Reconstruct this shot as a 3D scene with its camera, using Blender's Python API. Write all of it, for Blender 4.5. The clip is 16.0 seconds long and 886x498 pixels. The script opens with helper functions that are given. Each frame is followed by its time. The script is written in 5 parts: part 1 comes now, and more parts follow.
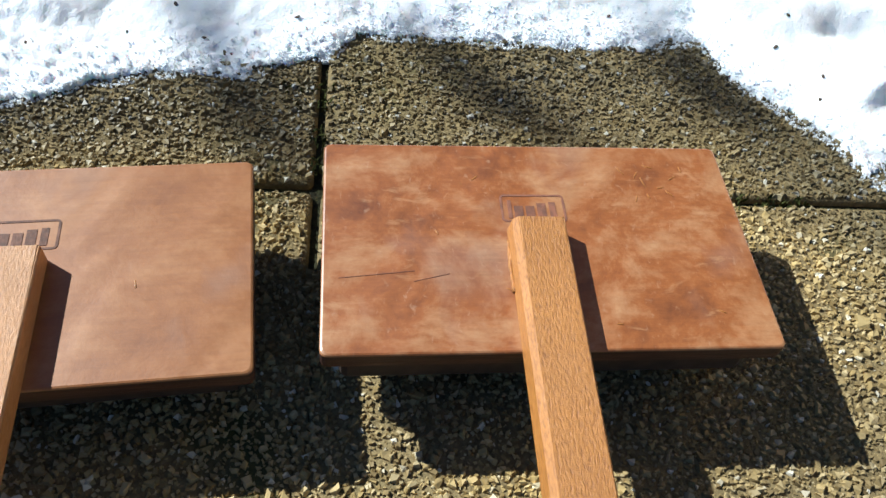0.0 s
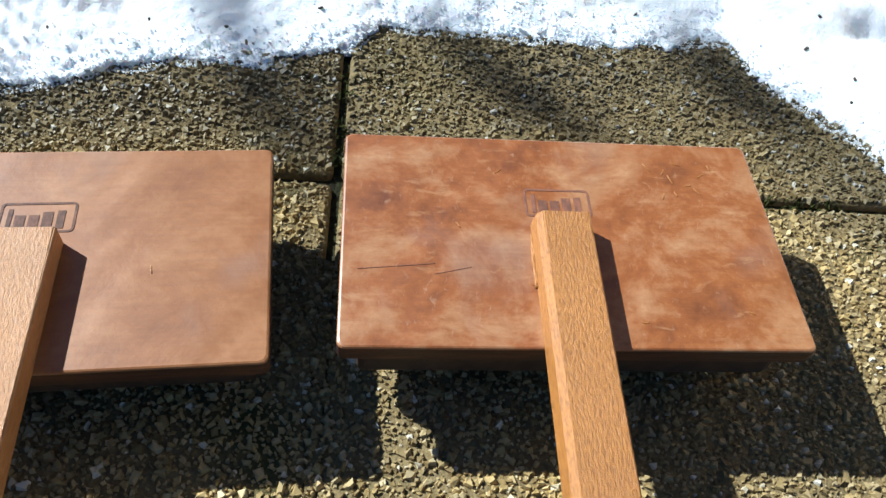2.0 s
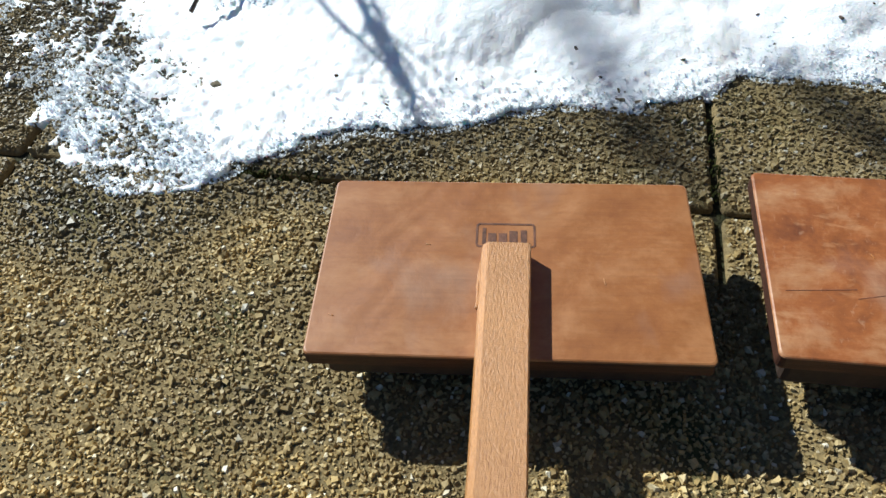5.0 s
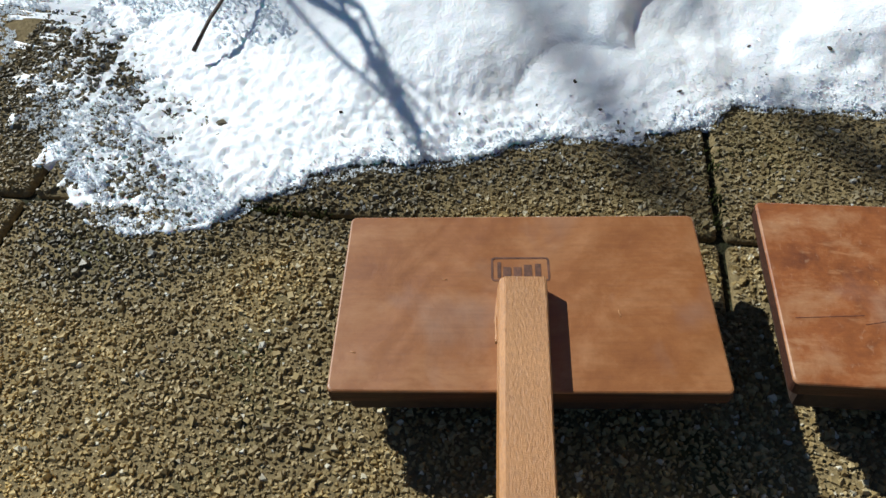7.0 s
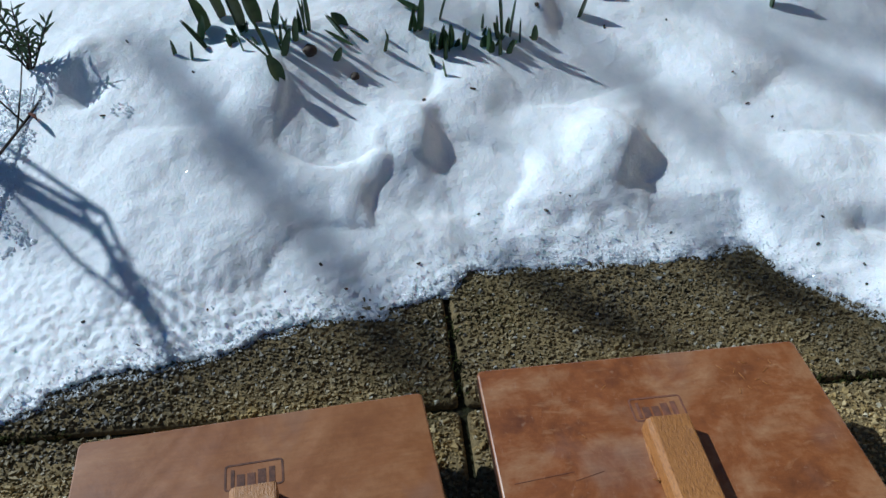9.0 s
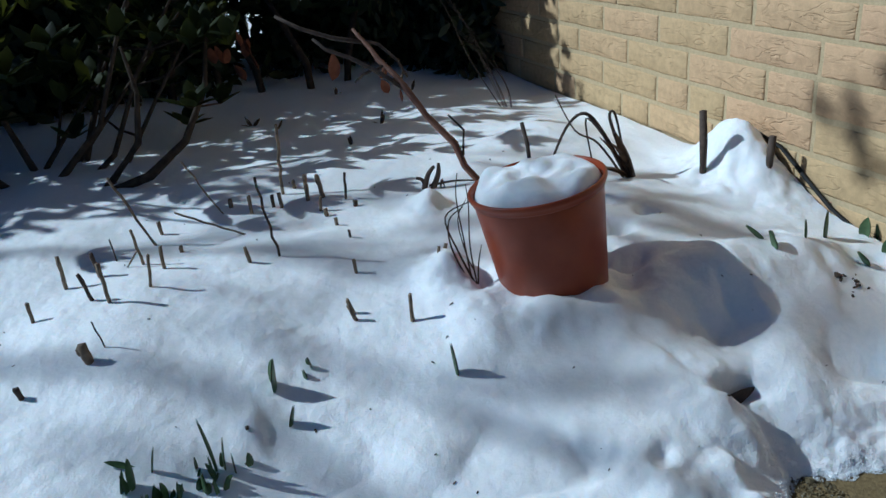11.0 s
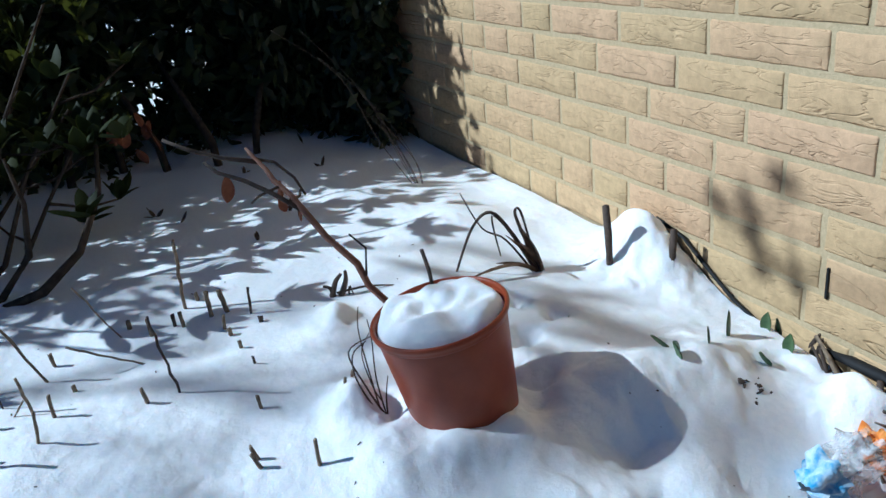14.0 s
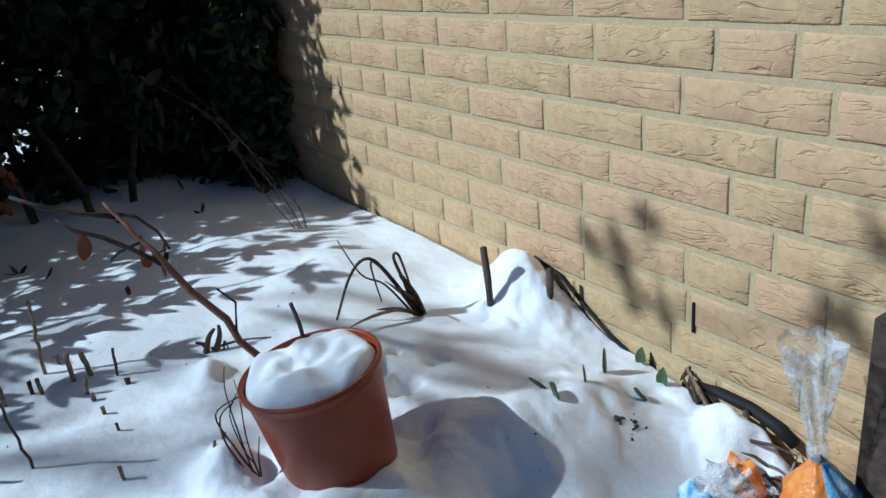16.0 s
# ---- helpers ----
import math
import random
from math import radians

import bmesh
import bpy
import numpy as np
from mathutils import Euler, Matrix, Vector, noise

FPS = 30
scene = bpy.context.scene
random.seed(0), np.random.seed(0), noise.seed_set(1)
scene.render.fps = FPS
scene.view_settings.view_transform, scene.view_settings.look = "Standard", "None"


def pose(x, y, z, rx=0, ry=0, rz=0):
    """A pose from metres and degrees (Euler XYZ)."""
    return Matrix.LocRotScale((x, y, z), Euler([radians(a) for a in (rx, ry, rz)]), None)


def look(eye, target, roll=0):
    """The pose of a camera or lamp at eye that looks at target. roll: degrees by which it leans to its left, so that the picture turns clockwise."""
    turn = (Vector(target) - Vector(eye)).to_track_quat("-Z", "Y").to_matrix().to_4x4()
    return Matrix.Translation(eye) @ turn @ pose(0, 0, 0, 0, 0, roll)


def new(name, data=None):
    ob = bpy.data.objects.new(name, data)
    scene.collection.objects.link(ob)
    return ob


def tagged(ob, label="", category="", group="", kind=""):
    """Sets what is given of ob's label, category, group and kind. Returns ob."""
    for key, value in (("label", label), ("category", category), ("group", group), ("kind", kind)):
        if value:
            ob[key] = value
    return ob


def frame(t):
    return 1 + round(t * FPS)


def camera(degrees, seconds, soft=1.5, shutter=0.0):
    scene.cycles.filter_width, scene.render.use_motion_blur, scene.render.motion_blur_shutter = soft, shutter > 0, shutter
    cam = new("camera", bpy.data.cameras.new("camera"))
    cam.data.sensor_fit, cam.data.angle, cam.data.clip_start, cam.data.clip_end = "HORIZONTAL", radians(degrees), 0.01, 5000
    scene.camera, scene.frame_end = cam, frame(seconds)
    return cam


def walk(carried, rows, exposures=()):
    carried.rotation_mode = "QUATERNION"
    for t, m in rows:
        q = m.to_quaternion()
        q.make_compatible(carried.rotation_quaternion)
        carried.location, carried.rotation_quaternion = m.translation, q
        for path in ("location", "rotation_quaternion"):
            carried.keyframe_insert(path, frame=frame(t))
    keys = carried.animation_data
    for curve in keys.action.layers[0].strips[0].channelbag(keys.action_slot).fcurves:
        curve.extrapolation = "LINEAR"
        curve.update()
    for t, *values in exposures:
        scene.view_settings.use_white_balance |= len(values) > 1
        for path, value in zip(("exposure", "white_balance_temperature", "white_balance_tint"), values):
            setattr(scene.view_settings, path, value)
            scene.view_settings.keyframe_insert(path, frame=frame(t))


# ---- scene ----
cam = camera(59.0, 16.0)
PATH = [
    (0, (0.939, -1.031, 0.355), (-0.266, -0.896, -1.236), 9.6),
    (0.5, (0.923, -1.024, 0.339), (-0.283, -0.9, -1.252), 9.9),
    (1, (0.915, -1.021, 0.331), (-0.308, -0.869, -1.244), 10.3),
    (1.5, (0.917, -1.019, 0.335), (-0.32, -0.868, -1.229), 10.1),
    (2, (0.939, -1.034, 0.344), (-0.277, -0.933, -1.241), 9.7),
    (2.5, (0.971, -1.053, 0.359), (-0.242, -1.055, -1.232), 7.8),
    (3, (0.988, -1.07, 0.368), (-0.203, -1.144, -1.238), 5.2),
    (3.5, (0.994, -1.087, 0.378), (-0.202, -1.243, -1.217), 1.3),
    (4, (0.989, -1.117, 0.379), (-0.212, -1.368, -1.2), -3.6),
    (4.5, (0.997, -1.138, 0.374), (-0.244, -1.454, -1.162), -2.5),
    (4.7, (1.002, -1.147, 0.379), (-0.22, -1.502, -1.164), -3.9),
    (7, (1.008, -1.176, 0.398), (-0.272, -1.495, -1.106), -3.6),
    (7.5, (1.006, -1.181, 0.395), (-0.286, -1.487, -1.101), -2.9),
    (8, (0.999, -1.173, 0.395), (-0.314, -1.423, -1.092), -1.8),
    (8.5, (0.988, -1.126, 0.418), (-0.462, -1.203, -0.958), 0.7),
    (9, (0.989, -1.104, 0.435), (-0.56, -1.051, -0.829), 0.4),
    (9.5, (0.989, -1.056, 0.46), (-0.602, -0.81, -0.727), -1.4),
    (10, (0.975, -1.01, 0.5), (-0.689, -0.543, -0.506), -2.7),
    (10.2, (0.974, -1.004, 0.518), (-0.73, -0.501, -0.402), -3.2),
    (12.3, (0.895, -0.937, 0.778), (-0.854, -0.33, 0.022), -5.9),
    (12.5, (0.895, -0.942, 0.773), (-0.854, -0.322, 0.027), -5.9),
    (13, (0.89, -0.931, 0.77), (-0.852, -0.301, 0.017), -6.0),
    (13.5, (0.89, -0.92, 0.761), (-0.834, -0.26, -0.007), -6.1),
    (14, (0.891, -0.892, 0.762), (-0.798, -0.164, -0.024), -6.4),
    (14.5, (0.892, -0.87, 0.765), (-0.787, -0.089, 0.009), -6.1),
    (15, (0.893, -0.867, 0.771), (-0.771, -0.04, 0.031), -6.1),
    (15.5, (0.893, -0.864, 0.769), (-0.737, 0.02, 0.019), -6.0),
    (16, (0.894, -0.838, 0.769), (-0.703, 0.12, 0.04), -5.8),
]
EXPOSURES = [(0.0, 0.86, 5030, 4), (3.0, 0.95, 4870, 4), (4.7, 0.72, 5150, 4), (7.0, 0.28, 5150, 5), (8.0, 0.16, 5090, 5), (8.5, -0.02, 4850, 4), (9.0, -0.32, 4640, 4), (10.2, -0.72, 4480, 2), (12.3, -0.02, 4380, 4), (14.5, -0.10, 4380, 4), (16.0, -0.26, 4420, 4)]
walk(cam, [(t, look(eye, target, roll)) for t, eye, target, roll in PATH], EXPOSURES)

# ---- light ----
SUN = Vector((0.372, 0.720, -0.635)).normalized()
world = bpy.data.worlds.new("world")
scene.world = world
world.use_nodes = True
sky = world.node_tree.nodes.new("ShaderNodeTexSky")
sky.sky_type, sky.sun_disc = "NISHITA", False
sky.ozone_density, sky.dust_density = 4.0, 0.2
sky.sun_elevation = math.asin(-SUN.z)
sky.sun_rotation = math.atan2(-SUN.x, -SUN.y)
world.node_tree.nodes["Background"].inputs["Strength"].default_value = 0.033
world.node_tree.links.new(sky.outputs[0], world.node_tree.nodes["Background"].inputs["Color"])
sun = new("sun", bpy.data.lights.new("sun", "SUN"))
sun.data.energy, sun.data.angle, sun.data.color = 5.0, radians(0.6), (1.0, 0.880, 0.690)
sun.matrix_world = look((0, 0, 5), Vector((0, 0, 5)) + SUN)


# ---- materials ----
def material(name, rough=0.6, spec=0.5, metal=0.0):
    """A node material: its tree, the shader and a maker of nodes."""
    m = bpy.data.materials.new(name)
    m.use_nodes = True
    tree = m.node_tree
    shader = tree.nodes["Principled BSDF"]
    shader.inputs["Roughness"].default_value = rough
    shader.inputs["Specular IOR Level"].default_value = spec
    shader.inputs["Metallic"].default_value = metal
    return m, tree, shader


def node(tree, kind, inputs=None, **settings):
    n = tree.nodes.new("ShaderNode" + kind)
    for k, v in settings.items():
        setattr(n, k, v)
    for k, v in (inputs or {}).items():
        if isinstance(v, bpy.types.NodeSocket):
            tree.links.new(v, n.inputs[k])
        else:
            n.inputs[k].default_value = v
    return n


def ramp(tree, fac, stops):
    n = node(tree, "ValToRGB", {"Fac": fac})
    e = n.color_ramp.elements
    while len(e) < len(stops):
        e.new(0.5)
    for el, (p, c) in zip(e, stops):
        el.position, el.color = p, (*c, 1)
    return n.outputs["Color"]


def mixed(tree, fac, a, b, how="MIX"):
    n = node(tree, "Mix", {"Factor": fac}, data_type="RGBA", blend_type=how)
    for key, v in ((6, a), (7, b)):
        if isinstance(v, bpy.types.NodeSocket):
            tree.links.new(v, n.inputs[key])
        else:
            n.inputs[key].default_value = (*v, 1)
    return n.outputs[2]


def noisy(tree, vector, scale, detail=4.0, rough=0.55, distort=0.0):
    return node(tree, "TexNoise", {"Vector": vector, "Scale": scale, "Detail": detail, "Roughness": rough, "Distortion": distort}).outputs["Fac"]


def bumped(tree, shader, *layers):
    """Stacks bump layers of (height socket, strength, distance)."""
    last = None
    for height, strength, distance in layers:
        inputs = {"Height": height, "Strength": strength, "Distance": distance}
        if last:
            inputs["Normal"] = last
        last = node(tree, "Bump", inputs).outputs["Normal"]
    tree.links.new(last, shader.inputs["Normal"])


def coords(tree, which="Object", scale=(1, 1, 1)):
    c = node(tree, "TexCoord").outputs[which]
    return node(tree, "Mapping", {"Vector": c, "Scale": scale}).outputs["Vector"]


def grained(name, dark, mid, light, stretch, scale, rough=0.5, spec=0.4, bump=0.25, stain=None):
    """Wood: streaks along one axis, pores, and broad stains."""
    m, tree, shader = material(name, rough, spec)
    v = coords(tree, "Object", stretch)
    streak = noisy(tree, v, scale, 6, 0.6, 0.4)
    colour = ramp(tree, streak, [(0.3, dark), (0.52, mid), (0.75, light)])
    if stain:
        blot = noisy(tree, coords(tree), 17.0, 3, 0.55, 0.7)
        colour = mixed(tree, ramp(tree, blot, [(0.40, (0, 0, 0)), (0.66, (1, 1, 1))]), colour, stain)
    wide = noisy(tree, coords(tree), 30.0, 3)
    colour = mixed(tree, 0.35, colour, ramp(tree, wide, [(0.3, (0.55, 0.5, 0.45)), (0.7, (1, 1, 1))]), "MULTIPLY")
    tree.links.new(colour, shader.inputs["Base Color"])
    pores = noisy(tree, coords(tree, "Object", stretch), scale * 5, 3)
    bumped(tree, shader, (pores, bump, 0.0008), (streak, bump, 0.0012))
    return m


def plain(name, colour, other, scale=60.0, rough=0.6, spec=0.4, bump=0.3, depth=0.001, metal=0.0):
    """Two tones mottled by noise, with relief."""
    m, tree, shader = material(name, rough, spec, metal)
    v = coords(tree)
    n = noisy(tree, v, scale, 5, 0.6)
    pick = node(tree, "ObjectInfo").outputs["Random"]
    colour = mixed(tree, ramp(tree, n, [(0.35, (0, 0, 0)), (0.68, (1, 1, 1))]), colour, other)
    shade = node(tree, "MapRange", {"Value": pick, "To Min": 0.82, "To Max": 1.1}).outputs[0]
    colour = mixed(tree, 1.0, colour, node(tree, "CombineColor", {"Red": shade, "Green": shade, "Blue": shade}).outputs[0], "MULTIPLY")
    tree.links.new(colour, shader.inputs["Base Color"])
    bumped(tree, shader, (noisy(tree, v, scale * 2.5, 4), bump, depth))
    return m


# oiled board: warm brown with scuffs; paler clouds mix wear and painted sheen
def board_material(name, base, deep, worn_sheen, scuff):
    m, tree, shader = material(name, 0.55, 0.35)
    shader.inputs["Coat Weight"].default_value = 0.7
    shader.inputs["Coat Roughness"].default_value = 0.34
    v = coords(tree)
    cloud = noisy(tree, coords(tree, "Object", (1.0, 0.85, 1.0)), 27.0, 7, 0.70, 0.25)
    fine = noisy(tree, coords(tree, "Object", (1.4, 0.5, 1.0)), 75.0, 5, 0.65, 0.5)
    colour = ramp(tree, cloud, [(0.30, deep), (0.47, base), (0.68, worn_sheen)])
    # greyish patches: sheen put into the base colour
    grey = noisy(tree, coords(tree, "Object", (0.8, 1.0, 1.0)), 14.0, 4, 0.55, 0.25)
    colour = mixed(tree, ramp(tree, grey, [(0.54, (0, 0, 0)), (0.70, (0.55, 0.55, 0.55))]), colour, tuple(0.55 * c + 0.45 * 0.22 for c in base))
    colour = mixed(tree, ramp(tree, fine, [(0.60, (0, 0, 0)), (0.78, (scuff, scuff, scuff))]), colour, worn_sheen)
    speck = noisy(tree, coords(tree, "Object", (1.0, 1.6, 1.0)), 170.0, 3, 0.6, 0.8)
    colour = mixed(tree, ramp(tree, speck, [(0.62, (0, 0, 0)), (0.74, (0.45 * scuff, 0.45 * scuff, 0.45 * scuff))]), colour, (0.40, 0.25, 0.15))
    streak = noisy(tree, coords(tree, "Object", (26.0, 1.6, 6.0)), 14.0, 4, 0.6, 0.25)
    colour = mixed(tree, 0.30, colour, ramp(tree, streak, [(0.3, (0.62, 0.55, 0.5)), (0.6, (1, 1, 1))]), "MULTIPLY")
    tree.links.new(colour, shader.inputs["Base Color"])
    gloss = node(tree, "MapRange", {"Value": cloud, "To Min": 0.48, "To Max": 0.64}).outputs[0]
    tree.links.new(gloss, shader.inputs["Roughness"])
    swell = node(tree, "VectorRotate", {"Vector": coords(tree), "Axis": (0, 0, 1), "Angle": radians(38)}, rotation_type="AXIS_ANGLE").outputs[0]
    swell = noisy(tree, node(tree, "Mapping", {"Vector": swell, "Scale": (9.0, 24.0, 1.0)}).outputs[0], 1.0, 1, 0.4, 0.8)
    bumped(tree, shader, (fine, 0.25, 0.0008), (streak, 0.18, 0.0006), (cloud, 0.2, 0.003), (swell, 0.42, 0.006))
    return m


BOARD_A = board_material("oiled_board_smooth", (0.262, 0.098, 0.021), (0.200, 0.068, 0.013), (0.36, 0.168, 0.060), 0.2)
BOARD_B = board_material("oiled_board_scuffed", (0.265, 0.085, 0.017), (0.125, 0.036, 0.009), (0.43, 0.235, 0.108), 1.0)
HANDLE_A = grained("handle_wood_pale", (0.31, 0.135, 0.042), (0.45, 0.215, 0.068), (0.51, 0.255, 0.090), (40.0, 130.0, 130.0), 7.0, 0.40, 0.6, 0.4)
HANDLE_B = grained("handle_wood_orange", (0.24, 0.088, 0.016), (0.43, 0.178, 0.032), (0.49, 0.225, 0.050), (40.0, 130.0, 130.0), 7.0, 0.45, 0.6, 0.45)
# edge wood darkened: the shade on the board's sides is in the colour
EDGE = grained("shaded_edge_wood", (0.030, 0.011, 0.006), (0.055, 0.020, 0.010), (0.10, 0.038, 0.018), (40.0, 3.0, 40.0), 9.0, 0.6)
STAMP = plain("burnt_stamp", (0.07, 0.032, 0.02), (0.16, 0.07, 0.04), 220.0, 0.7)
FADED = plain("faded_stamp", (0.13, 0.06, 0.04), (0.25, 0.10, 0.055), 160.0, 0.7)
# leather made near-black to hold the shade beneath the board
LEATHER = plain("shaded_pad_leather", (0.022, 0.014, 0.010), (0.045, 0.027, 0.018), 90.0, 0.7)
STEEL = plain("steel_wire", (0.12, 0.115, 0.11), (0.07, 0.06, 0.055), 300.0, 0.4, 0.5, 0.1, 0.0003, 1.0)
SOIL = plain("dark_soil", (0.022, 0.016, 0.011), (0.055, 0.040, 0.027), 45.0, 0.95, 0.2, 0.9, 0.012)
MOSSY = plain("joint_moss", (0.020, 0.017, 0.010), (0.045, 0.046, 0.018), 140.0, 0.95, 0.2, 0.9, 0.004)
RUBBER_AND_GAP = plain("black_rubber_and_gap", (0.008, 0.008, 0.009), (0.02, 0.02, 0.02), 40.0, 0.7, 0.3, 0.2)
STALK = plain("dry_stalk", (0.14, 0.10, 0.065), (0.30, 0.23, 0.15), 90.0, 0.8)
DARKSTALK = plain("dark_stalk", (0.045, 0.032, 0.024), (0.10, 0.07, 0.05), 90.0, 0.8)
BARK = plain("shrub_bark", (0.035, 0.026, 0.019), (0.085, 0.062, 0.043), 55.0, 0.9, 0.2, 0.8, 0.003)
BRANCH = plain("red_brown_branch", (0.16, 0.070, 0.040), (0.27, 0.14, 0.085), 60.0, 0.6, 0.4, 0.5, 0.002)
DRYLEAF = plain("dry_leaf", (0.15, 0.050, 0.026), (0.27, 0.105, 0.05), 70.0, 0.7)
SPROUT = plain("sprout_green", (0.045, 0.085, 0.028), (0.085, 0.14, 0.045), 120.0, 0.45, 0.5)
DEBRIS = plain("grey_debris", (0.16, 0.15, 0.13), (0.34, 0.31, 0.26), 70.0, 0.85)


def leaf_material(name, a, b, glow, rough=0.42, spec=0.4):
    m, tree, shader = material(name, rough, spec)
    pick = node(tree, "ObjectInfo").outputs["Random"]
    island = node(tree, "NewGeometry").outputs["Random Per Island"]
    both = node(tree, "Math", {0: pick, 1: island}, operation="ADD").outputs[0]
    part_of = node(tree, "Math", {0: both}, operation="FRACT").outputs[0]
    vein = noisy(tree, coords(tree), 90.0, 3)
    colour = mixed(tree, 0.3, mixed(tree, part_of, a, b), ramp(tree, vein, [(0.3, (0.6, 0.6, 0.5)), (0.7, (1, 1, 1))]), "MULTIPLY")
    tree.links.new(colour, shader.inputs["Base Color"])
    bumped(tree, shader, (vein, 0.3, 0.001))
    through_ = node(tree, "BsdfTranslucent", {"Color": (*glow, 1)})
    blend = node(tree, "MixShader", {0: 0.18, 1: shader.outputs[0], 2: through_.outputs[0]})
    tree.links.new(blend.outputs[0], tree.nodes["Material Output"].inputs["Surface"])
    return m


LEAF = leaf_material("laurel_leaf", (0.010, 0.017, 0.005), (0.042, 0.050, 0.009), (0.14, 0.15, 0.015), 0.6, 0.15)
HEDGE_LEAF = leaf_material("hedge_leaf", (0.013, 0.021, 0.007), (0.042, 0.054, 0.016), (0.08, 0.09, 0.015))

# snow: white, slightly translucent, granular where it melts
SNOW, tree, shader = material("old_snow", 0.55, 0.35)
v = coords(tree)
grain = noisy(tree, v, 420.0, 3, 0.7)
clump = noisy(tree, v, 110.0, 5, 0.65)
tree.links.new(ramp(tree, clump, [(0.25, (0.86, 0.885, 0.91)), (0.6, (0.93, 0.94, 0.95))]), shader.inputs["Base Color"])
shader.inputs["Subsurface Weight"].default_value = 0.25
shader.inputs["Subsurface Radius"].default_value = (0.012, 0.016, 0.02)
shader.inputs["Subsurface Scale"].default_value = 0.6
glint = ramp(tree, noisy(tree, v, 900.0, 1, 0.5), [(0.60, (0.6, 0.6, 0.6)), (0.70, (0.12, 0.12, 0.12))])
tree.links.new(glint, shader.inputs["Roughness"])
bumped(tree, shader, (grain, 0.42, 0.0014), (noisy(tree, v, 1100.0, 2, 0.6), 0.35, 0.0008), (clump, 0.26, 0.004), (noisy(tree, v, 45.0, 4, 0.6), 0.25, 0.008))

# cement between the pebbles, with damp and moss in patches
CEMENT, tree, shader = material("washed_concrete", 0.9, 0.15)
v = coords(tree)
colour = ramp(tree, noisy(tree, v, 220.0, 4, 0.7), [(0.3, (0.12, 0.09, 0.042)), (0.7, (0.27, 0.205, 0.098))])
moss = ramp(tree, noisy(tree, v, 9.0, 4, 0.6), [(0.55, (0, 0, 0)), (0.72, (1, 1, 1))])
colour = mixed(tree, moss, colour, (0.060, 0.062, 0.022))
tree.links.new(colour, shader.inputs["Base Color"])
bumped(tree, shader, (noisy(tree, v, 500.0, 4), 0.8, 0.002))

PEBBLE, tree, shader = material("washed_pebbles", 0.6, 0.25)
island = node(tree, "NewGeometry").outputs["Random Per Island"]
v = coords(tree)
colour = ramp(tree, island, [(0.0, (0.19, 0.135, 0.056)), (0.35, (0.33, 0.245, 0.104)), (0.7, (0.41, 0.312, 0.146)), (0.95, (0.46, 0.375, 0.215)), (0.993, (0.72, 0.68, 0.56))])
patch = ramp(tree, noisy(tree, v, 6.0, 4, 0.6, 0.6), [(0.34, (0.66, 0.66, 0.68)), (0.50, (1.10, 1.07, 0.97)), (0.66, (1.38, 1.30, 1.02))])
colour = mixed(tree, 1.0, colour, patch, "MULTIPLY")
wet = node(tree, "Attribute", attribute_name="damp").outputs["Fac"]
colour = mixed(tree, wet, colour, mixed(tree, 1.0, colour, (0.34, 0.375, 0.49), "MULTIPLY"))
tree.links.new(colour, shader.inputs["Base Color"])
tree.links.new(node(tree, "MapRange", {"Value": wet, "To Min": 0.65, "To Max": 0.42}).outputs[0], shader.inputs["Roughness"])
bumped(tree, shader, (noisy(tree, v, 700.0, 3), 0.4, 0.0005))

# buff brick with a dragged face
BRICK, tree, shader = material("buff_brick", 0.88, 0.2)
v = coords(tree)
pick = node(tree, "ObjectInfo").outputs["Random"]
island = node(tree, "NewGeometry").outputs["Random Per Island"]
both = node(tree, "Math", {0: node(tree, "Math", {0: pick, 1: island}, operation="ADD").outputs[0]}, operation="FRACT").outputs[0]
colour = ramp(tree, both, [(0.0, (0.56, 0.415, 0.225)), (0.5, (0.595, 0.43, 0.238)), (1.0, (0.62, 0.425, 0.258))])
sand = ramp(tree, noisy(tree, v, 55.0, 6, 0.7), [(0.3, (0.74, 0.72, 0.66)), (0.7, (1.08, 1.04, 0.98))])
colour = mixed(tree, 0.8, colour, sand, "MULTIPLY")
lichen = ramp(tree, noisy(tree, v, 4.0, 3), [(0.55, (0, 0, 0)), (0.75, (0.55, 0.55, 0.55))])
colour = mixed(tree, lichen, colour, (0.44, 0.335, 0.17))
tree.links.new(colour, shader.inputs["Base Color"])
shift = node(tree, "CombineXYZ", {"X": node(tree, "Math", {0: both, 1: 37.0}, operation="MULTIPLY").outputs[0]}).outputs[0]
moved = node(tree, "VectorMath", {0: coords(tree, "Object", (3.6, 3.6, 13.0)), 1: shift}, operation="ADD").outputs[0]
crease = noisy(tree, moved, 3.4, 3, 0.5, 0.7)
ridge = ramp(tree, crease, [(0.46, (1, 1, 1)), (0.485, (0, 0, 0)), (0.52, (1, 1, 1))])
some = ramp(tree, noisy(tree, v, 14.0, 2, 0.5), [(0.42, (0, 0, 0)), (0.60, (1, 1, 1))])
ridge = mixed(tree, some, (1, 1, 1), ridge)
bumped(tree, shader, (noisy(tree, v, 260.0, 5, 0.7), 0.6, 0.0015), (ridge, 0.55, 0.004), (noisy(tree, v, 40.0, 4), 0.5, 0.005))

MORTAR = plain("grey_mortar", (0.455, 0.36, 0.205), (0.54, 0.425, 0.25), 160.0, 0.95, 0.15, 0.7, 0.002)

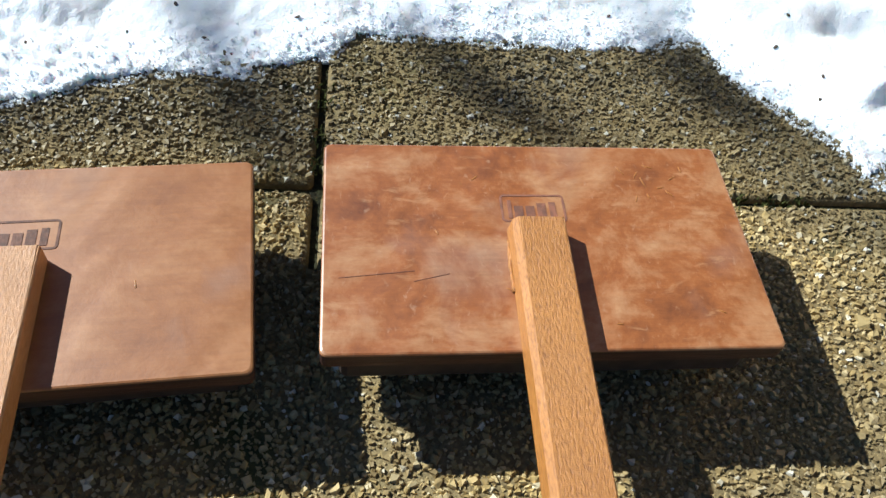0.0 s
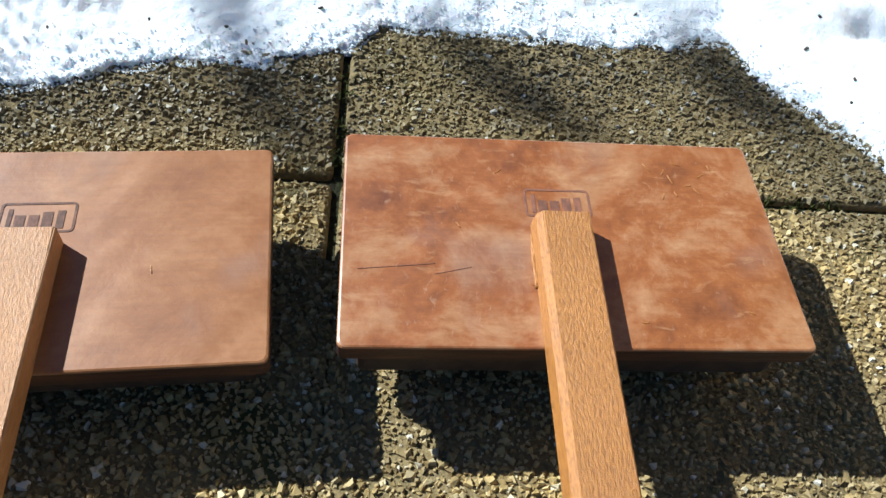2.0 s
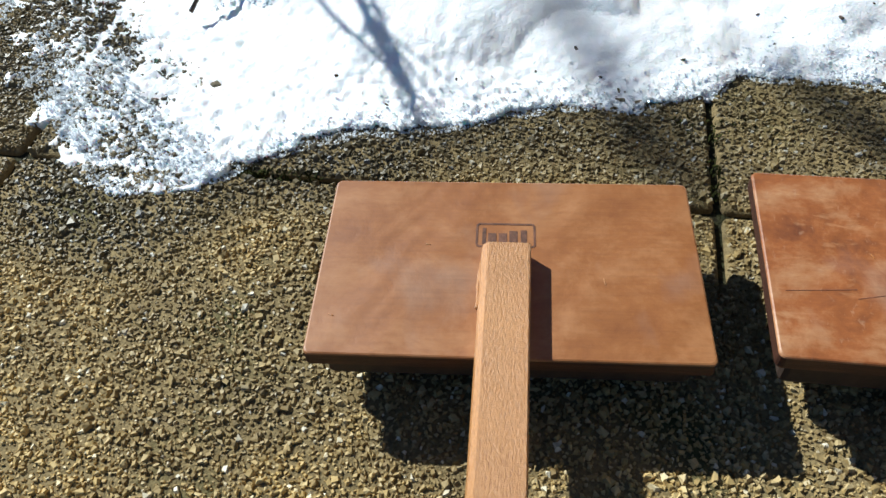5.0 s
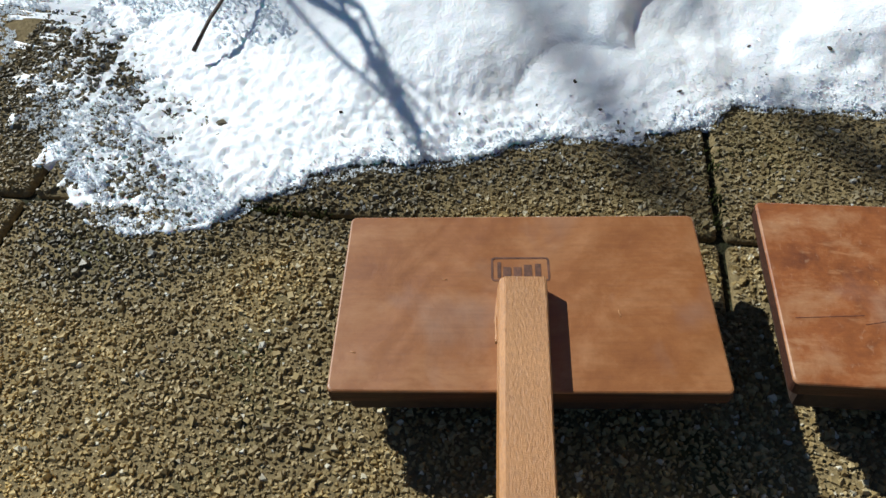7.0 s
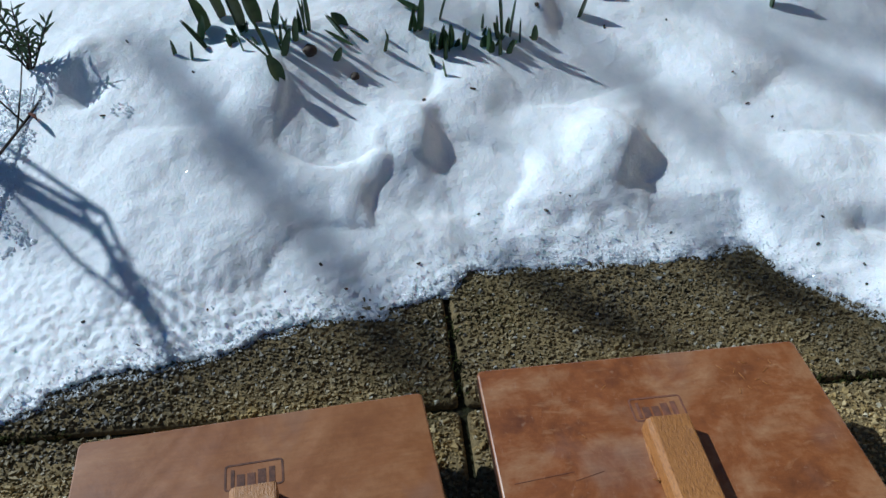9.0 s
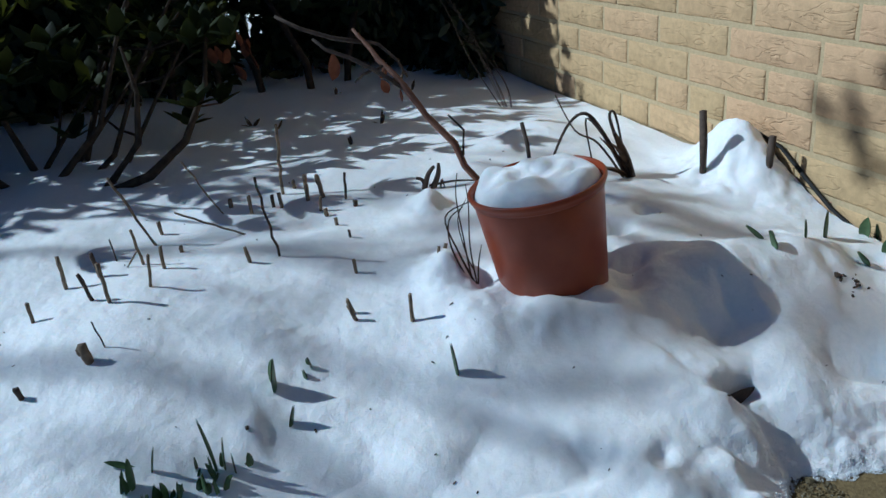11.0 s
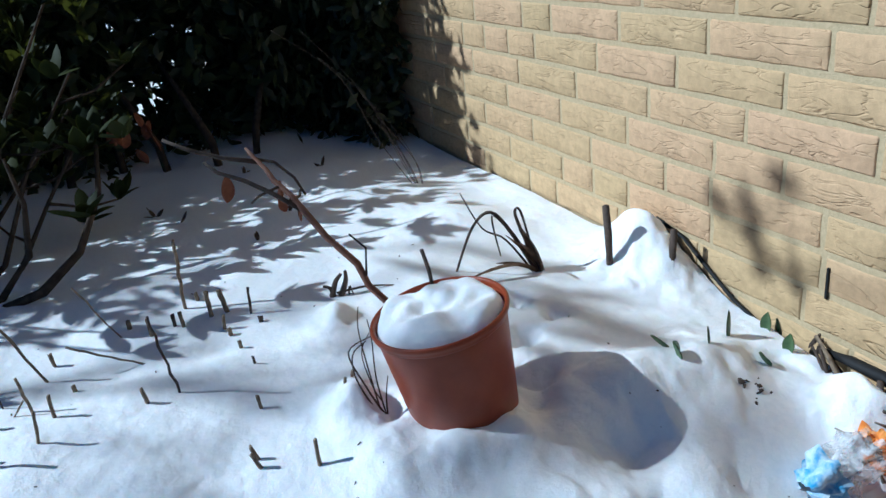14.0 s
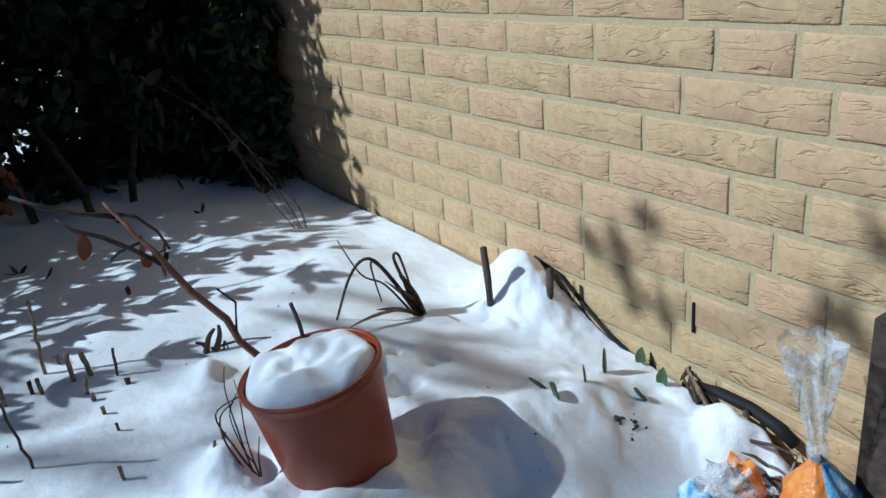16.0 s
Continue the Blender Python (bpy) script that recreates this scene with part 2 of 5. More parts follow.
TERRACOTTA, tree, shader = material("terracotta_plastic", 0.38, 0.35)
v = coords(tree)
colour = ramp(tree, noisy(tree, v, 26.0, 5, 0.6), [(0.3, (0.215, 0.040, 0.012)), (0.7, (0.27, 0.058, 0.018))])
tree.links.new(colour, shader.inputs["Base Color"])
tree.links.new(node(tree, "MapRange", {"Value": noisy(tree, v, 14.0), "To Min": 0.28, "To Max": 0.5}).outputs[0], shader.inputs["Roughness"])
bumped(tree, shader, (noisy(tree, coords(tree, "Object", (1, 1, 14)), 40.0, 2), 0.08, 0.001))


# ---- mesh helpers ----
def link_mesh(name, bm, mat, parent=None, smooth=True):
    me = bpy.data.meshes.new(name)
    bm.normal_update()
    bm.to_mesh(me)
    bm.free()
    me.materials.append(mat)
    if smooth:
        me.shade_smooth()
    ob = new(name, me)
    if parent:
        ob.parent = parent
    return ob


def part(name, bm, mat, parent, label="", smooth=True):
    ob = link_mesh(name, bm, mat, parent, smooth)
    if label:
        ob["label"] = label
    return ob


def thing(name, m, label, category, group="", kind=""):
    ob = new(name)
    ob.empty_display_size = 0.05
    ob.matrix_world = m
    return tagged(ob, label, category, group, kind)


def box(x0, x1, y0, y1, z0, z1, bevel=0.0, segments=2, bm=None):
    bm = bm or bmesh.new()
    m = Matrix.LocRotScale(((x0 + x1) / 2, (y0 + y1) / 2, (z0 + z1) / 2), None, (x1 - x0, y1 - y0, z1 - z0))
    r = bmesh.ops.create_cube(bm, size=1, matrix=m)
    if bevel:
        edges = {e for v in r["verts"] for e in v.link_edges}
        bmesh.ops.bevel(bm, geom=list(edges), offset=bevel, segments=segments, affect="EDGES", profile=0.5)
    return bm


def tube(points, radii, sides=6, bm=None, cap=True):
    """A tapering limb along points."""
    bm = bm or bmesh.new()
    pts = [Vector(p) for p in points]
    rings = []
    side = None
    for i, p in enumerate(pts):
        way = (pts[min(i + 1, len(pts) - 1)] - pts[max(i - 1, 0)]).normalized()
        ref = side if side else (Vector((1, 0, 0)) if abs(way.x) < 0.8 else Vector((0, 1, 0)))
        a = way.cross(ref).normalized()
        b = way.cross(a)
        side = b.cross(way) if side is None else ref
        r = radii[i] if hasattr(radii, "__len__") else radii
        rings.append([bm.verts.new(p + r * (math.cos(2 * math.pi * k / sides) * a + math.sin(2 * math.pi * k / sides) * b)) for k in range(sides)])
    for lo, hi in zip(rings, rings[1:]):
        for k in range(sides):
            bm.faces.new((lo[k], lo[(k + 1) % sides], hi[(k + 1) % sides], hi[k]))
    if cap:
        bm.faces.new(rings[0][::-1])
        bm.faces.new(rings[-1])
    return bm


def lathe(profile, sides=64, bm=None):
    bm = bm or bmesh.new()
    rings = [[bm.verts.new((r * math.cos(2 * math.pi * k / sides), r * math.sin(2 * math.pi * k / sides), z)) for k in range(sides)] for r, z in profile]
    for lo, hi in zip(rings, rings[1:]):
        for k in range(sides):
            bm.faces.new((lo[k], lo[(k + 1) % sides], hi[(k + 1) % sides], hi[k]))
    return bm


def blade(length, width, bm=None, m=None, curl=0.25, fold=0.25, steps=6, thick=0.0006):
    """A leaf along +z, folded on its midrib, bending towards +x, with a little thickness."""
    bm = bm or bmesh.new()
    m = m or Matrix()
    for face in (1, -1):
        rows = []
        for i in range(steps + 1):
            u = i / steps
            w = width / 2 * max(0.06, math.sin(math.pi * min(1, u * 0.94 + 0.05)) ** 0.75)
            bend = curl * length * u * u
            z = length * u * (1 - 0.25 * curl * u)
            rows.append([bm.verts.new(m @ Vector((bend + fold * abs(s) * w + face * thick / 2, s * w, z))) for s in (-1, 0, 1)])
        for lo, hi in zip(rows, rows[1:]):
            for k in range(2):
                q = (lo[k], lo[k + 1], hi[k + 1], hi[k])
                bm.faces.new(q if face > 0 else q[::-1])
    return bm


# ---- lie of the snow ----
def vnoise(x, y, freq, seed):
    """Smooth value noise on arrays, -1 to 1."""
    table = np.random.RandomState(seed).rand(64, 64) * 2 - 1
    x, y = np.asarray(x) * freq + 31.7, np.asarray(y) * freq + 17.3
    ix, iy = np.floor(x).astype(int), np.floor(y).astype(int)
    fx, fy = x - ix, y - iy
    fx, fy = fx * fx * (3 - 2 * fx), fy * fy * (3 - 2 * fy)
    g = lambda i, j: table[(ix + i) % 64, (iy + j) % 64]
    return (g(0, 0) * (1 - fx) + g(1, 0) * fx) * (1 - fy) + (g(0, 1) * (1 - fx) + g(1, 1) * fx) * fy


# the line where the snow ends on the paving: y, x
RIM_Y = (-4.0, -1.75, -1.64, -1.57, -1.51, -1.49, -1.42, -1.35, -1.27, -1.2, -1.128, -1.08, -1.066, -0.956, -0.864, -0.815, -0.80, -0.78, -0.74, -0.721, -0.69, -0.654, -0.608, -0.548, -0.481, -0.445, -0.41, -0.32, -0.2, -0.1, 0.1)
RIM_X = (0.10, 0.42, 0.56, 0.61, 0.68, 0.69, 0.66, 0.605, 0.577, 0.55, 0.533, 0.51, 0.485, 0.479, 0.466, 0.455, 0.49, 0.51, 0.547, 0.585, 0.575, 0.55, 0.53, 0.53, 0.507, 0.442, 0.40, 0.425, 0.45, 0.46, 0.46)
# mounds and hollows: x, y, height, radius along x, radius along y
LUMPS = (
    (0.345, -0.030, 0.070, 0.060, 0.030),
    (0.300, -0.060, 0.048, 0.055, 0.035),
    (0.515, -0.657, -0.014, 0.022, 0.034), (0.459, -0.695, -0.016, 0.012, 0.026), (0.558, -0.741, 0.016, 0.022, 0.020), (0.518, -0.612, 0.020, 0.025, 0.025), (-0.238, -0.611, 0.030, 0.035, 0.030), (-0.063, -0.301, -0.024, 0.016, 0.020), (-0.032, -0.369, -0.020, 0.016, 0.018), (-0.127, -0.331, -0.018, 0.018, 0.018),
    (0.345, -1.115, 0.020, 0.05, 0.040), (0.42, -1.085, -0.008, 0.03, 0.03), (0.355, -0.92, 0.029, 0.05, 0.045), (0.415, -0.885, -0.006, 0.03, 0.03),
    (0.497, -0.640, -0.013, 0.015, 0.034), (0.470, -0.540, 0.026, 0.020, 0.024), (0.440, -0.490, 0.022, 0.018, 0.020), (0.535, -0.600, 0.016, 0.014, 0.018), (0.520, -0.700, 0.016, 0.016, 0.018), (0.400, -0.500, 0.016, 0.028, 0.018), (0.365, -0.560, -0.016, 0.014, 0.018), (0.425, -0.665, 0.014, 0.022, 0.016), (0.375, -0.440, 0.018, 0.018, 0.018), (0.34, -0.625, -0.014, 0.018, 0.022), (0.40, -0.56, 0.022, 0.06, 0.06), (0.48, -0.58, 0.014, 0.03, 0.03),
    (0.15, -0.975, 0.012, 0.03, 0.02), (0.208, -0.362, -0.050, 0.036, 0.046), (0.046, -0.409, -0.016, 0.016, 0.020), (0.14, -0.30, 0.022, 0.06, 0.10), (-0.15, -0.055, 0.115, 0.10, 0.06), (0.312, -0.415, -0.035, 0.012, 0.03),
    (0.14, -0.15, 0.030, 0.07, 0.07), (-0.07, -1.08, 0.030, 0.25, 0.2), (0.11, -0.66, 0.016, 0.06, 0.05), (-0.02, -0.665, 0.034, 0.04, 0.03), (0.005, -0.622, -0.03, 0.03, 0.018),
    (0.135, -0.500, 0.020, 0.045, 0.06), (0.130, -0.570, 0.022, 0.035, 0.045), (0.02, -0.43, -0.026, 0.025, 0.025), (-0.03, -0.38, -0.024, 0.02, 0.025), (0.06, -0.40, -0.024, 0.02, 0.025), (-0.09, -0.40, -0.022, 0.02, 0.02), (0.10, -0.43, -0.022, 0.025, 0.025),
    (0.28, -1.27, 0.014, 0.07, 0.06), (0.27, -1.43, 0.014, 0.03, 0.03), (0.30, -1.425, -0.02, 0.015, 0.018), (0.24, -1.2, 0.012, 0.05, 0.05),
    (-0.5, -0.25, 0.03, 0.12, 0.1), (0.02, -0.93, 0.012, 0.07, 0.05), (0.33, -0.45, 0.03, 0.05, 0.05),
)


def snow_height(x, y):
    x, y = np.asarray(x, float), np.asarray(y, float)
    near = np.interp(y, RIM_Y, RIM_X) - x
    broad = sum(np.interp(y + o, RIM_Y, RIM_X) for o in np.linspace(-0.16, 0.16, 17)) / 17 - x
    share = np.clip(1 - near / 0.12, 0, 1)
    d = near * share + np.maximum(broad, 0.001) * (1 - share) + share * (0.010 * vnoise(x, y, 22, 3) + 0.006 * vnoise(x, y, 60, 4) + 0.004 * vnoise(x, y, 150, 5) + np.interp(y, (-1.48, -1.40), (1, 0)) * (0.035 * vnoise(x, y, 26, 6) + 0.022 * vnoise(x, y, 62, 7) + 0.012 * vnoise(x, y, 140, 8)))
    reach = np.interp(y, (-1.7, -1.2, -0.8, -0.6, -0.3, -0.1), (0.55, 0.44, 0.42, 0.34, 0.19, 0.26))
    rise = np.maximum(d, 0)
    z = 0.0045 * np.minimum(1, rise / 0.016) + np.interp(y, (-0.4, -0.1), (0.165, 0.135)) * (1 - np.exp(-(rise / reach) ** 1.5))
    soft = np.minimum(1, rise / 0.10)
    kink = 0.009 * vnoise(x, y, 26, 91) + 0.004 * vnoise(x, y, 70, 92)
    kink2 = 0.009 * vnoise(x, y, 29, 93) + 0.004 * vnoise(x, y, 77, 94)
    for lx, ly, hgt, rx, ry in LUMPS:
        u, w = (x + kink - lx) / rx, (y - kink2 - ly) / ry
        lee = np.clip(0.53 * u + 0.85 * w, 0, 1.2) if hgt > 0.012 and max(rx, ry) < 0.061 and lx > 0.1 else 0.0
        z = z + hgt * np.minimum(1, 0.25 + rise / 0.05) * np.exp(-(u * u + w * w) * (1 + 1.2 * lee))
    z = z + soft * (0.010 * vnoise(x, y, 5, 11) + 0.0042 * vnoise(x, y, 13, 12)) + (0.5 + 0.5 * soft) * (0.0009 * vnoise(x, y, 34, 13) + 0.0007 * vnoise(x, y, 90, 14))
    z = z + np.exp(-(rise / 0.07) ** 2) * (0.0005 * vnoise(x, y, 190, 15) + 0.0005 * vnoise(x + 0.3 * y, y, 330, 16))
    warp = 0.03 * vnoise(x, y, 17, 72)
    crest = np.maximum(0, vnoise(x + warp, y - warp, 10.5, 71) - 0.12) ** 0.7
    z = z + 0.019 * crest * np.clip((rise - 0.015) / 0.05, 0, 1) * np.clip((0.38 - rise) / 0.15, 0, 1) * np.interp(y, (-1.45, -1.3), (0, 1))
    # slush that lets the paving through
    bend, bend2 = x + 0.012 * vnoise(x, y, 31, 24), y + 0.012 * vnoise(x, y, 37, 25)
    thin = np.interp(y, (-1.75, -1.6, -1.5, -1.38, -1.1, -1.0), (1.0, 1.0, 0.95, 0.88, 0.75, 0.0)) * np.exp(-(rise / np.interp(y, (-1.6, -1.45, -1.35, -1.2), (0.34, 0.21, 0.10, 0.04))) ** 2.4)
    slush = np.interp(y, (-1.62, -1.5, -1.4, -1.3), (0.0001, 0.0007, 0.0016, 0.0026)) + 0.0022 * vnoise(bend - 0.5 * bend2, bend2, 13, 22) + 0.0016 * vnoise(bend - 0.6 * bend2, 0.6 * bend2, 48, 21) + 0.0018 * vnoise(bend + 0.3 * y, bend2, 170, 26) + 0.0022 * vnoise(x - 0.4 * y, y + 0.3 * x, 330, 23)
    z = z * (1 - thin) + slush * thin
    return np.where(d > 0, z, -0.03 + 0.5 * np.maximum(d, -0.02))


def on_snow(x, y):
    return float(snow_height(x, y))


# ---- ground, paving, snow ----
def sheet(name, xs, ys, zs, mat):
    nx, ny = len(xs), len(ys)
    X, Y = np.meshgrid(xs, ys, indexing="ij")
    co = np.stack([X, Y, zs(X, Y)], -1).reshape(-1, 3)
    i = (np.arange(nx - 1)[:, None] * ny + np.arange(ny - 1)[None]).ravel()
    me = bpy.data.meshes.new(name)
    me.from_pydata(co.tolist(), [], np.stack([i, i + ny, i + ny + 1, i + 1], -1).tolist())
    me.materials.append(mat)
    me.shade_smooth()
    return new(name, me)


ground = link_mesh("ground", box(-60, 60, -60, 60, -0.4, -0.06), SOIL, smooth=False)
tagged(ground, "dark bare garden soil under the snow", "ground", kind="structure")

sx = np.concatenate([np.arange(-9, -2, 0.15), np.arange(-2, -0.8, 0.03), np.arange(-0.8, -0.2, 0.010), np.arange(-0.2, 0.36, 0.0045), np.arange(0.36, 0.72, 0.0024)])
sy = np.concatenate([np.arange(-9, -2.2, 0.15), np.arange(-2.2, -1.65, 0.02), np.arange(-1.65, -1.02, 0.0024), np.arange(-1.02, -0.02, 0.0042), [-0.018, -0.012]])
snow = sheet("snow_ground", sx, sy, lambda X, Y: snow_height(X, Y), SNOW)
tagged(snow, "melting white snow lying over the garden bed", "snow", kind="structure")

# loose icy grains along the melting edge and over the crust
ICE, tree, shader = material("icy_grains", 0.16, 0.5)
tree.links.new(ramp(tree, node(tree, "NewGeometry").outputs["Random Per Island"], [(0.0, (0.82, 0.85, 0.88)), (1.0, (0.95, 0.955, 0.96))]), shader.inputs["Base Color"])
lit = node(tree, "MixShader", {0: 0.55, 1: shader.outputs[0], 2: node(tree, "BsdfTranslucent", {"Color": (0.93, 0.95, 0.97, 1)}).outputs[0]})
tree.links.new(lit.outputs[0], tree.nodes["Material Output"].inputs["Surface"])
grains_rng = np.random.RandomState(41)


def icy_grains(name, label, x, y, size, lift):
    n = len(x)
    octa = np.array([(1, 0, 0), (-1, 0, 0), (0, 1, 0), (0, -1, 0), (0, 0, 1), (0, 0, -1)], float)
    tri = np.array([[0, 2, 4], [2, 1, 4], [1, 3, 4], [3, 0, 4], [2, 0, 5], [1, 2, 5], [3, 1, 5], [0, 3, 5]])
    spin = grains_rng.normal(size=(n, 3, 3))
    spin, _ = np.linalg.qr(spin)
    pts = np.einsum("nij,kj->nki", spin, octa) * grains_rng.uniform(0.6, 1.3, (n, 6, 1)) * size[:, None, None]
    z = np.maximum(snow_height(x, y), -0.0006) + lift * size
    pts = pts + np.stack([x, y, z], -1)[:, None, :]
    me = bpy.data.meshes.new(name)
    me.from_pydata(pts.reshape(-1, 3).tolist(), [], (tri[None] + 6 * np.arange(n)[:, None, None]).reshape(-1, 3).tolist())
    me.materials.append(ICE)
    return tagged(new(name, me), label, "snow", kind="stuff")


gy_ = grains_rng.uniform(-1.62, -0.30, 13000)
gd = grains_rng.gamma(1.3, 0.009, 13000) - 0.006 + 0.008 * vnoise(gy_, 0 * gy_, 60, 42)
gx_ = np.interp(gy_, RIM_Y, RIM_X) - gd
icy_grains("snow_grains", "glassy wet grains fraying the snow's edge", gx_, gy_, grains_rng.uniform(0.0005, 0.0013, 13000), 0.0)
cx, cy = grains_rng.uniform(0.0, 0.5, 12000), grains_rng.uniform(-1.5, -0.3, 12000)
keep = (np.interp(cy, RIM_Y, RIM_X) - cx) > 0.01
icy_grains("snow_crystals", "glinting ice crystals strewn on the crust", cx[keep], cy[keep], grains_rng.uniform(0.0006, 0.0012, int(keep.sum())), -0.5)
lx_, ly_ = grains_rng.uniform(0.10, 0.66, 30000), grains_rng.uniform(-1.75, -1.36, 30000)
ld = np.interp(ly_, RIM_Y, RIM_X) - lx_
keep = (ld > -0.02) & (ld < 0.4) & (vnoise(lx_ - 0.5 * ly_, ly_, 17, 43) + 0.5 * vnoise(lx_, ly_, 55, 44) > -0.25 + np.interp(ly_, (-1.55, -1.36), (0.0, 1.3)))
icy_grains("slush_grains", "coarse slush grains thinly strewn on the paving", lx_[keep], ly_[keep], grains_rng.uniform(0.0007, 0.0019, int(keep.sum())), 0.3)

bank = sheet("soil_bank", np.arange(0.18, 0.72, 0.006), np.arange(-0.26, 0.0, 0.006), lambda X, Y: -0.02 + 0.055 * np.exp(-(Y / 0.13) ** 2) * np.exp(-(np.maximum(X - 0.48, 0) / 0.1) ** 2) + 0.006 * vnoise(X, Y, 60, 31) + 0.004 * vnoise(X, Y, 140, 32), SOIL)
tagged(bank, "bank of dark wet soil against the wall", "soil", kind="structure")

# slabs half a metre square, laid on a grid slightly askew to the wall
LAY = pose(0.631, -1.077, 0, 0, 0, 4.0)
patio = thing("patio", LAY, "washed gravel concrete slabs, damp, with dark joints", "paving", kind="structure")
rng = np.random.RandomState(5)
for i in range(-1, 4):
    for j in range(-4, 3):
        lift = 0.0 if i < 1 and -2 <= j < 2 else float(rng.uniform(-0.0015, 0.001))
        bm = box(i * 0.5 + 0.0024, i * 0.5 + 0.4976, j * 0.5 + 0.0024, j * 0.5 + 0.4976, -0.045, -0.0012, 0.004)
        slab = part("paving_slab", bm, CEMENT, patio)
        slab.location.z = lift
bed = part("joint_sand", box(-0.6, 2.1, -2.1, 1.6, -0.058, -0.0065), MOSSY, patio, smooth=False)

part("joint_fill", box(0.06, 0.4976, -0.0026, 0.0026, -0.04, -0.0016), CEMENT, patio, smooth=False)

# pebbles standing proud of the slabs
STEP = 0.0027
gx, gy = np.meshgrid(np.arange(-0.28, 0.34, STEP), np.arange(-0.60, 0.72, STEP), indexing="ij")
px = (gx + rng.uniform(-0.5, 0.5, gx.shape) * STEP).ravel()
py = (gy + rng.uniform(-0.5, 0.5, gx.shape) * STEP).ravel()
inside = (np.abs((px + 0.25) % 0.5 - 0.25) > 0.0045) & ((np.abs((py + 0.25) % 0.5 - 0.25) > 0.0045) | ((px > 0.06) & (np.abs(py) < 0.1)))
px, py = px[inside], py[inside]
count = len(px)
quads_ = np.array([[4, 5, 6, 7], [0, 1, 5, 4], [1, 2, 6, 5], [2, 3, 7, 6], [3, 0, 4, 7]])
size = np.clip(rng.gamma(7.0, 1 / 7.0, count) * 0.0017, 0.0008, 0.0036)
size = np.where(rng.rand(count) < 0.0015, size * 1.9, size)
corner = np.arange(4)[None] * 1.5708 + rng.uniform(0, 6.283, (count, 1)) + rng.uniform(-0.6, 0.6, (count, 4))
low_r = size[:, None] * rng.uniform(0.75, 1.35, (count, 4))
top_r = low_r * rng.uniform(0.30, 0.85, (count, 4))
top_a = corner + rng.uniform(-0.4, 0.4, (count, 4))
high = size[:, None] * rng.uniform(0.45, 1.0, (count, 4)) - 0.0012 + rng.uniform(-0.0005, 0.0003, (count, 1))
verts = np.stack([
    px[:, None] + np.concatenate([low_r * np.cos(corner), top_r * np.cos(top_a)], 1),
    py[:, None] + np.concatenate([low_r * np.sin(corner), top_r * np.sin(top_a)], 1),
    np.concatenate([np.full((count, 4), -0.0022), high], 1)], -1).reshape(-1, 3)
faces = (quads_[None] + 8 * np.arange(count)[:, None, None]).reshape(-1, 4)
me = bpy.data.meshes.new("pebbles")
me.from_pydata(verts.tolist(), [], faces.tolist())
me.materials.append(PEBBLE)
wx, wy = 0.631 + 0.99756 * verts[:, 0] - 0.06976 * verts[:, 1], -1.077 + 0.06976 * verts[:, 0] + 0.99756 * verts[:, 1]
off = np.maximum(wx - np.interp(wy, RIM_Y, RIM_X) + 0.03 * vnoise(wx, wy, 14, 81), 0)
damp = me.attributes.new("damp", "FLOAT", "POINT")
damp.data.foreach_set("value", np.exp(-(off / (0.095 + 0.055 * vnoise(wx, wy, 9, 82))) ** 3).astype(np.float32))
pebbles = new("pebbles", me)
pebbles.parent = patio
tagged(pebbles, "small brown, grey and white washed pebbles", kind="stuff")


# tufts of moss in the joints
MOSS = plain("cushion_moss", (0.030, 0.036, 0.010), (0.075, 0.078, 0.020), 300.0, 0.95, 0.1, 0.8, 0.002)
mrng = random.Random(3)
for x, y, ln, turn_ in ((-0.088, 0.0, 0.030, 90), (-0.072, -0.004, 0.018, 60), (0.0, -0.06, 0.022, 90), (-0.002, -0.36, 0.05, 90), (0.0, -0.30, 0.03, 90), (0.0, 0.20, 0.03, 90), (0.001, 0.27, 0.04, 90), (-0.03, 0.001, 0.02, 0)):
    bm = bmesh.new()
    for k in range(int(ln * 2600)):
        u, w_ = mrng.uniform(-ln, ln), mrng.gauss(0, 0.0035)
        p = Vector((w_, u, -0.003)) if turn_ else Vector((u, w_, -0.003))
        blade(mrng.uniform(0.003, 0.007), 0.0016, bm, Matrix.Translation(p) @ pose(0, 0, 0, mrng.uniform(-55, 55), mrng.uniform(-55, 55), mrng.uniform(0, 360)), 0.3, 0.2, 2, 0.0003)
    tuft_ = part("moss", bm, MOSS, patio, "dark green moss tuft")
    tuft_.location = (x, y, 0)
    tagged(tuft_, kind="stuff")


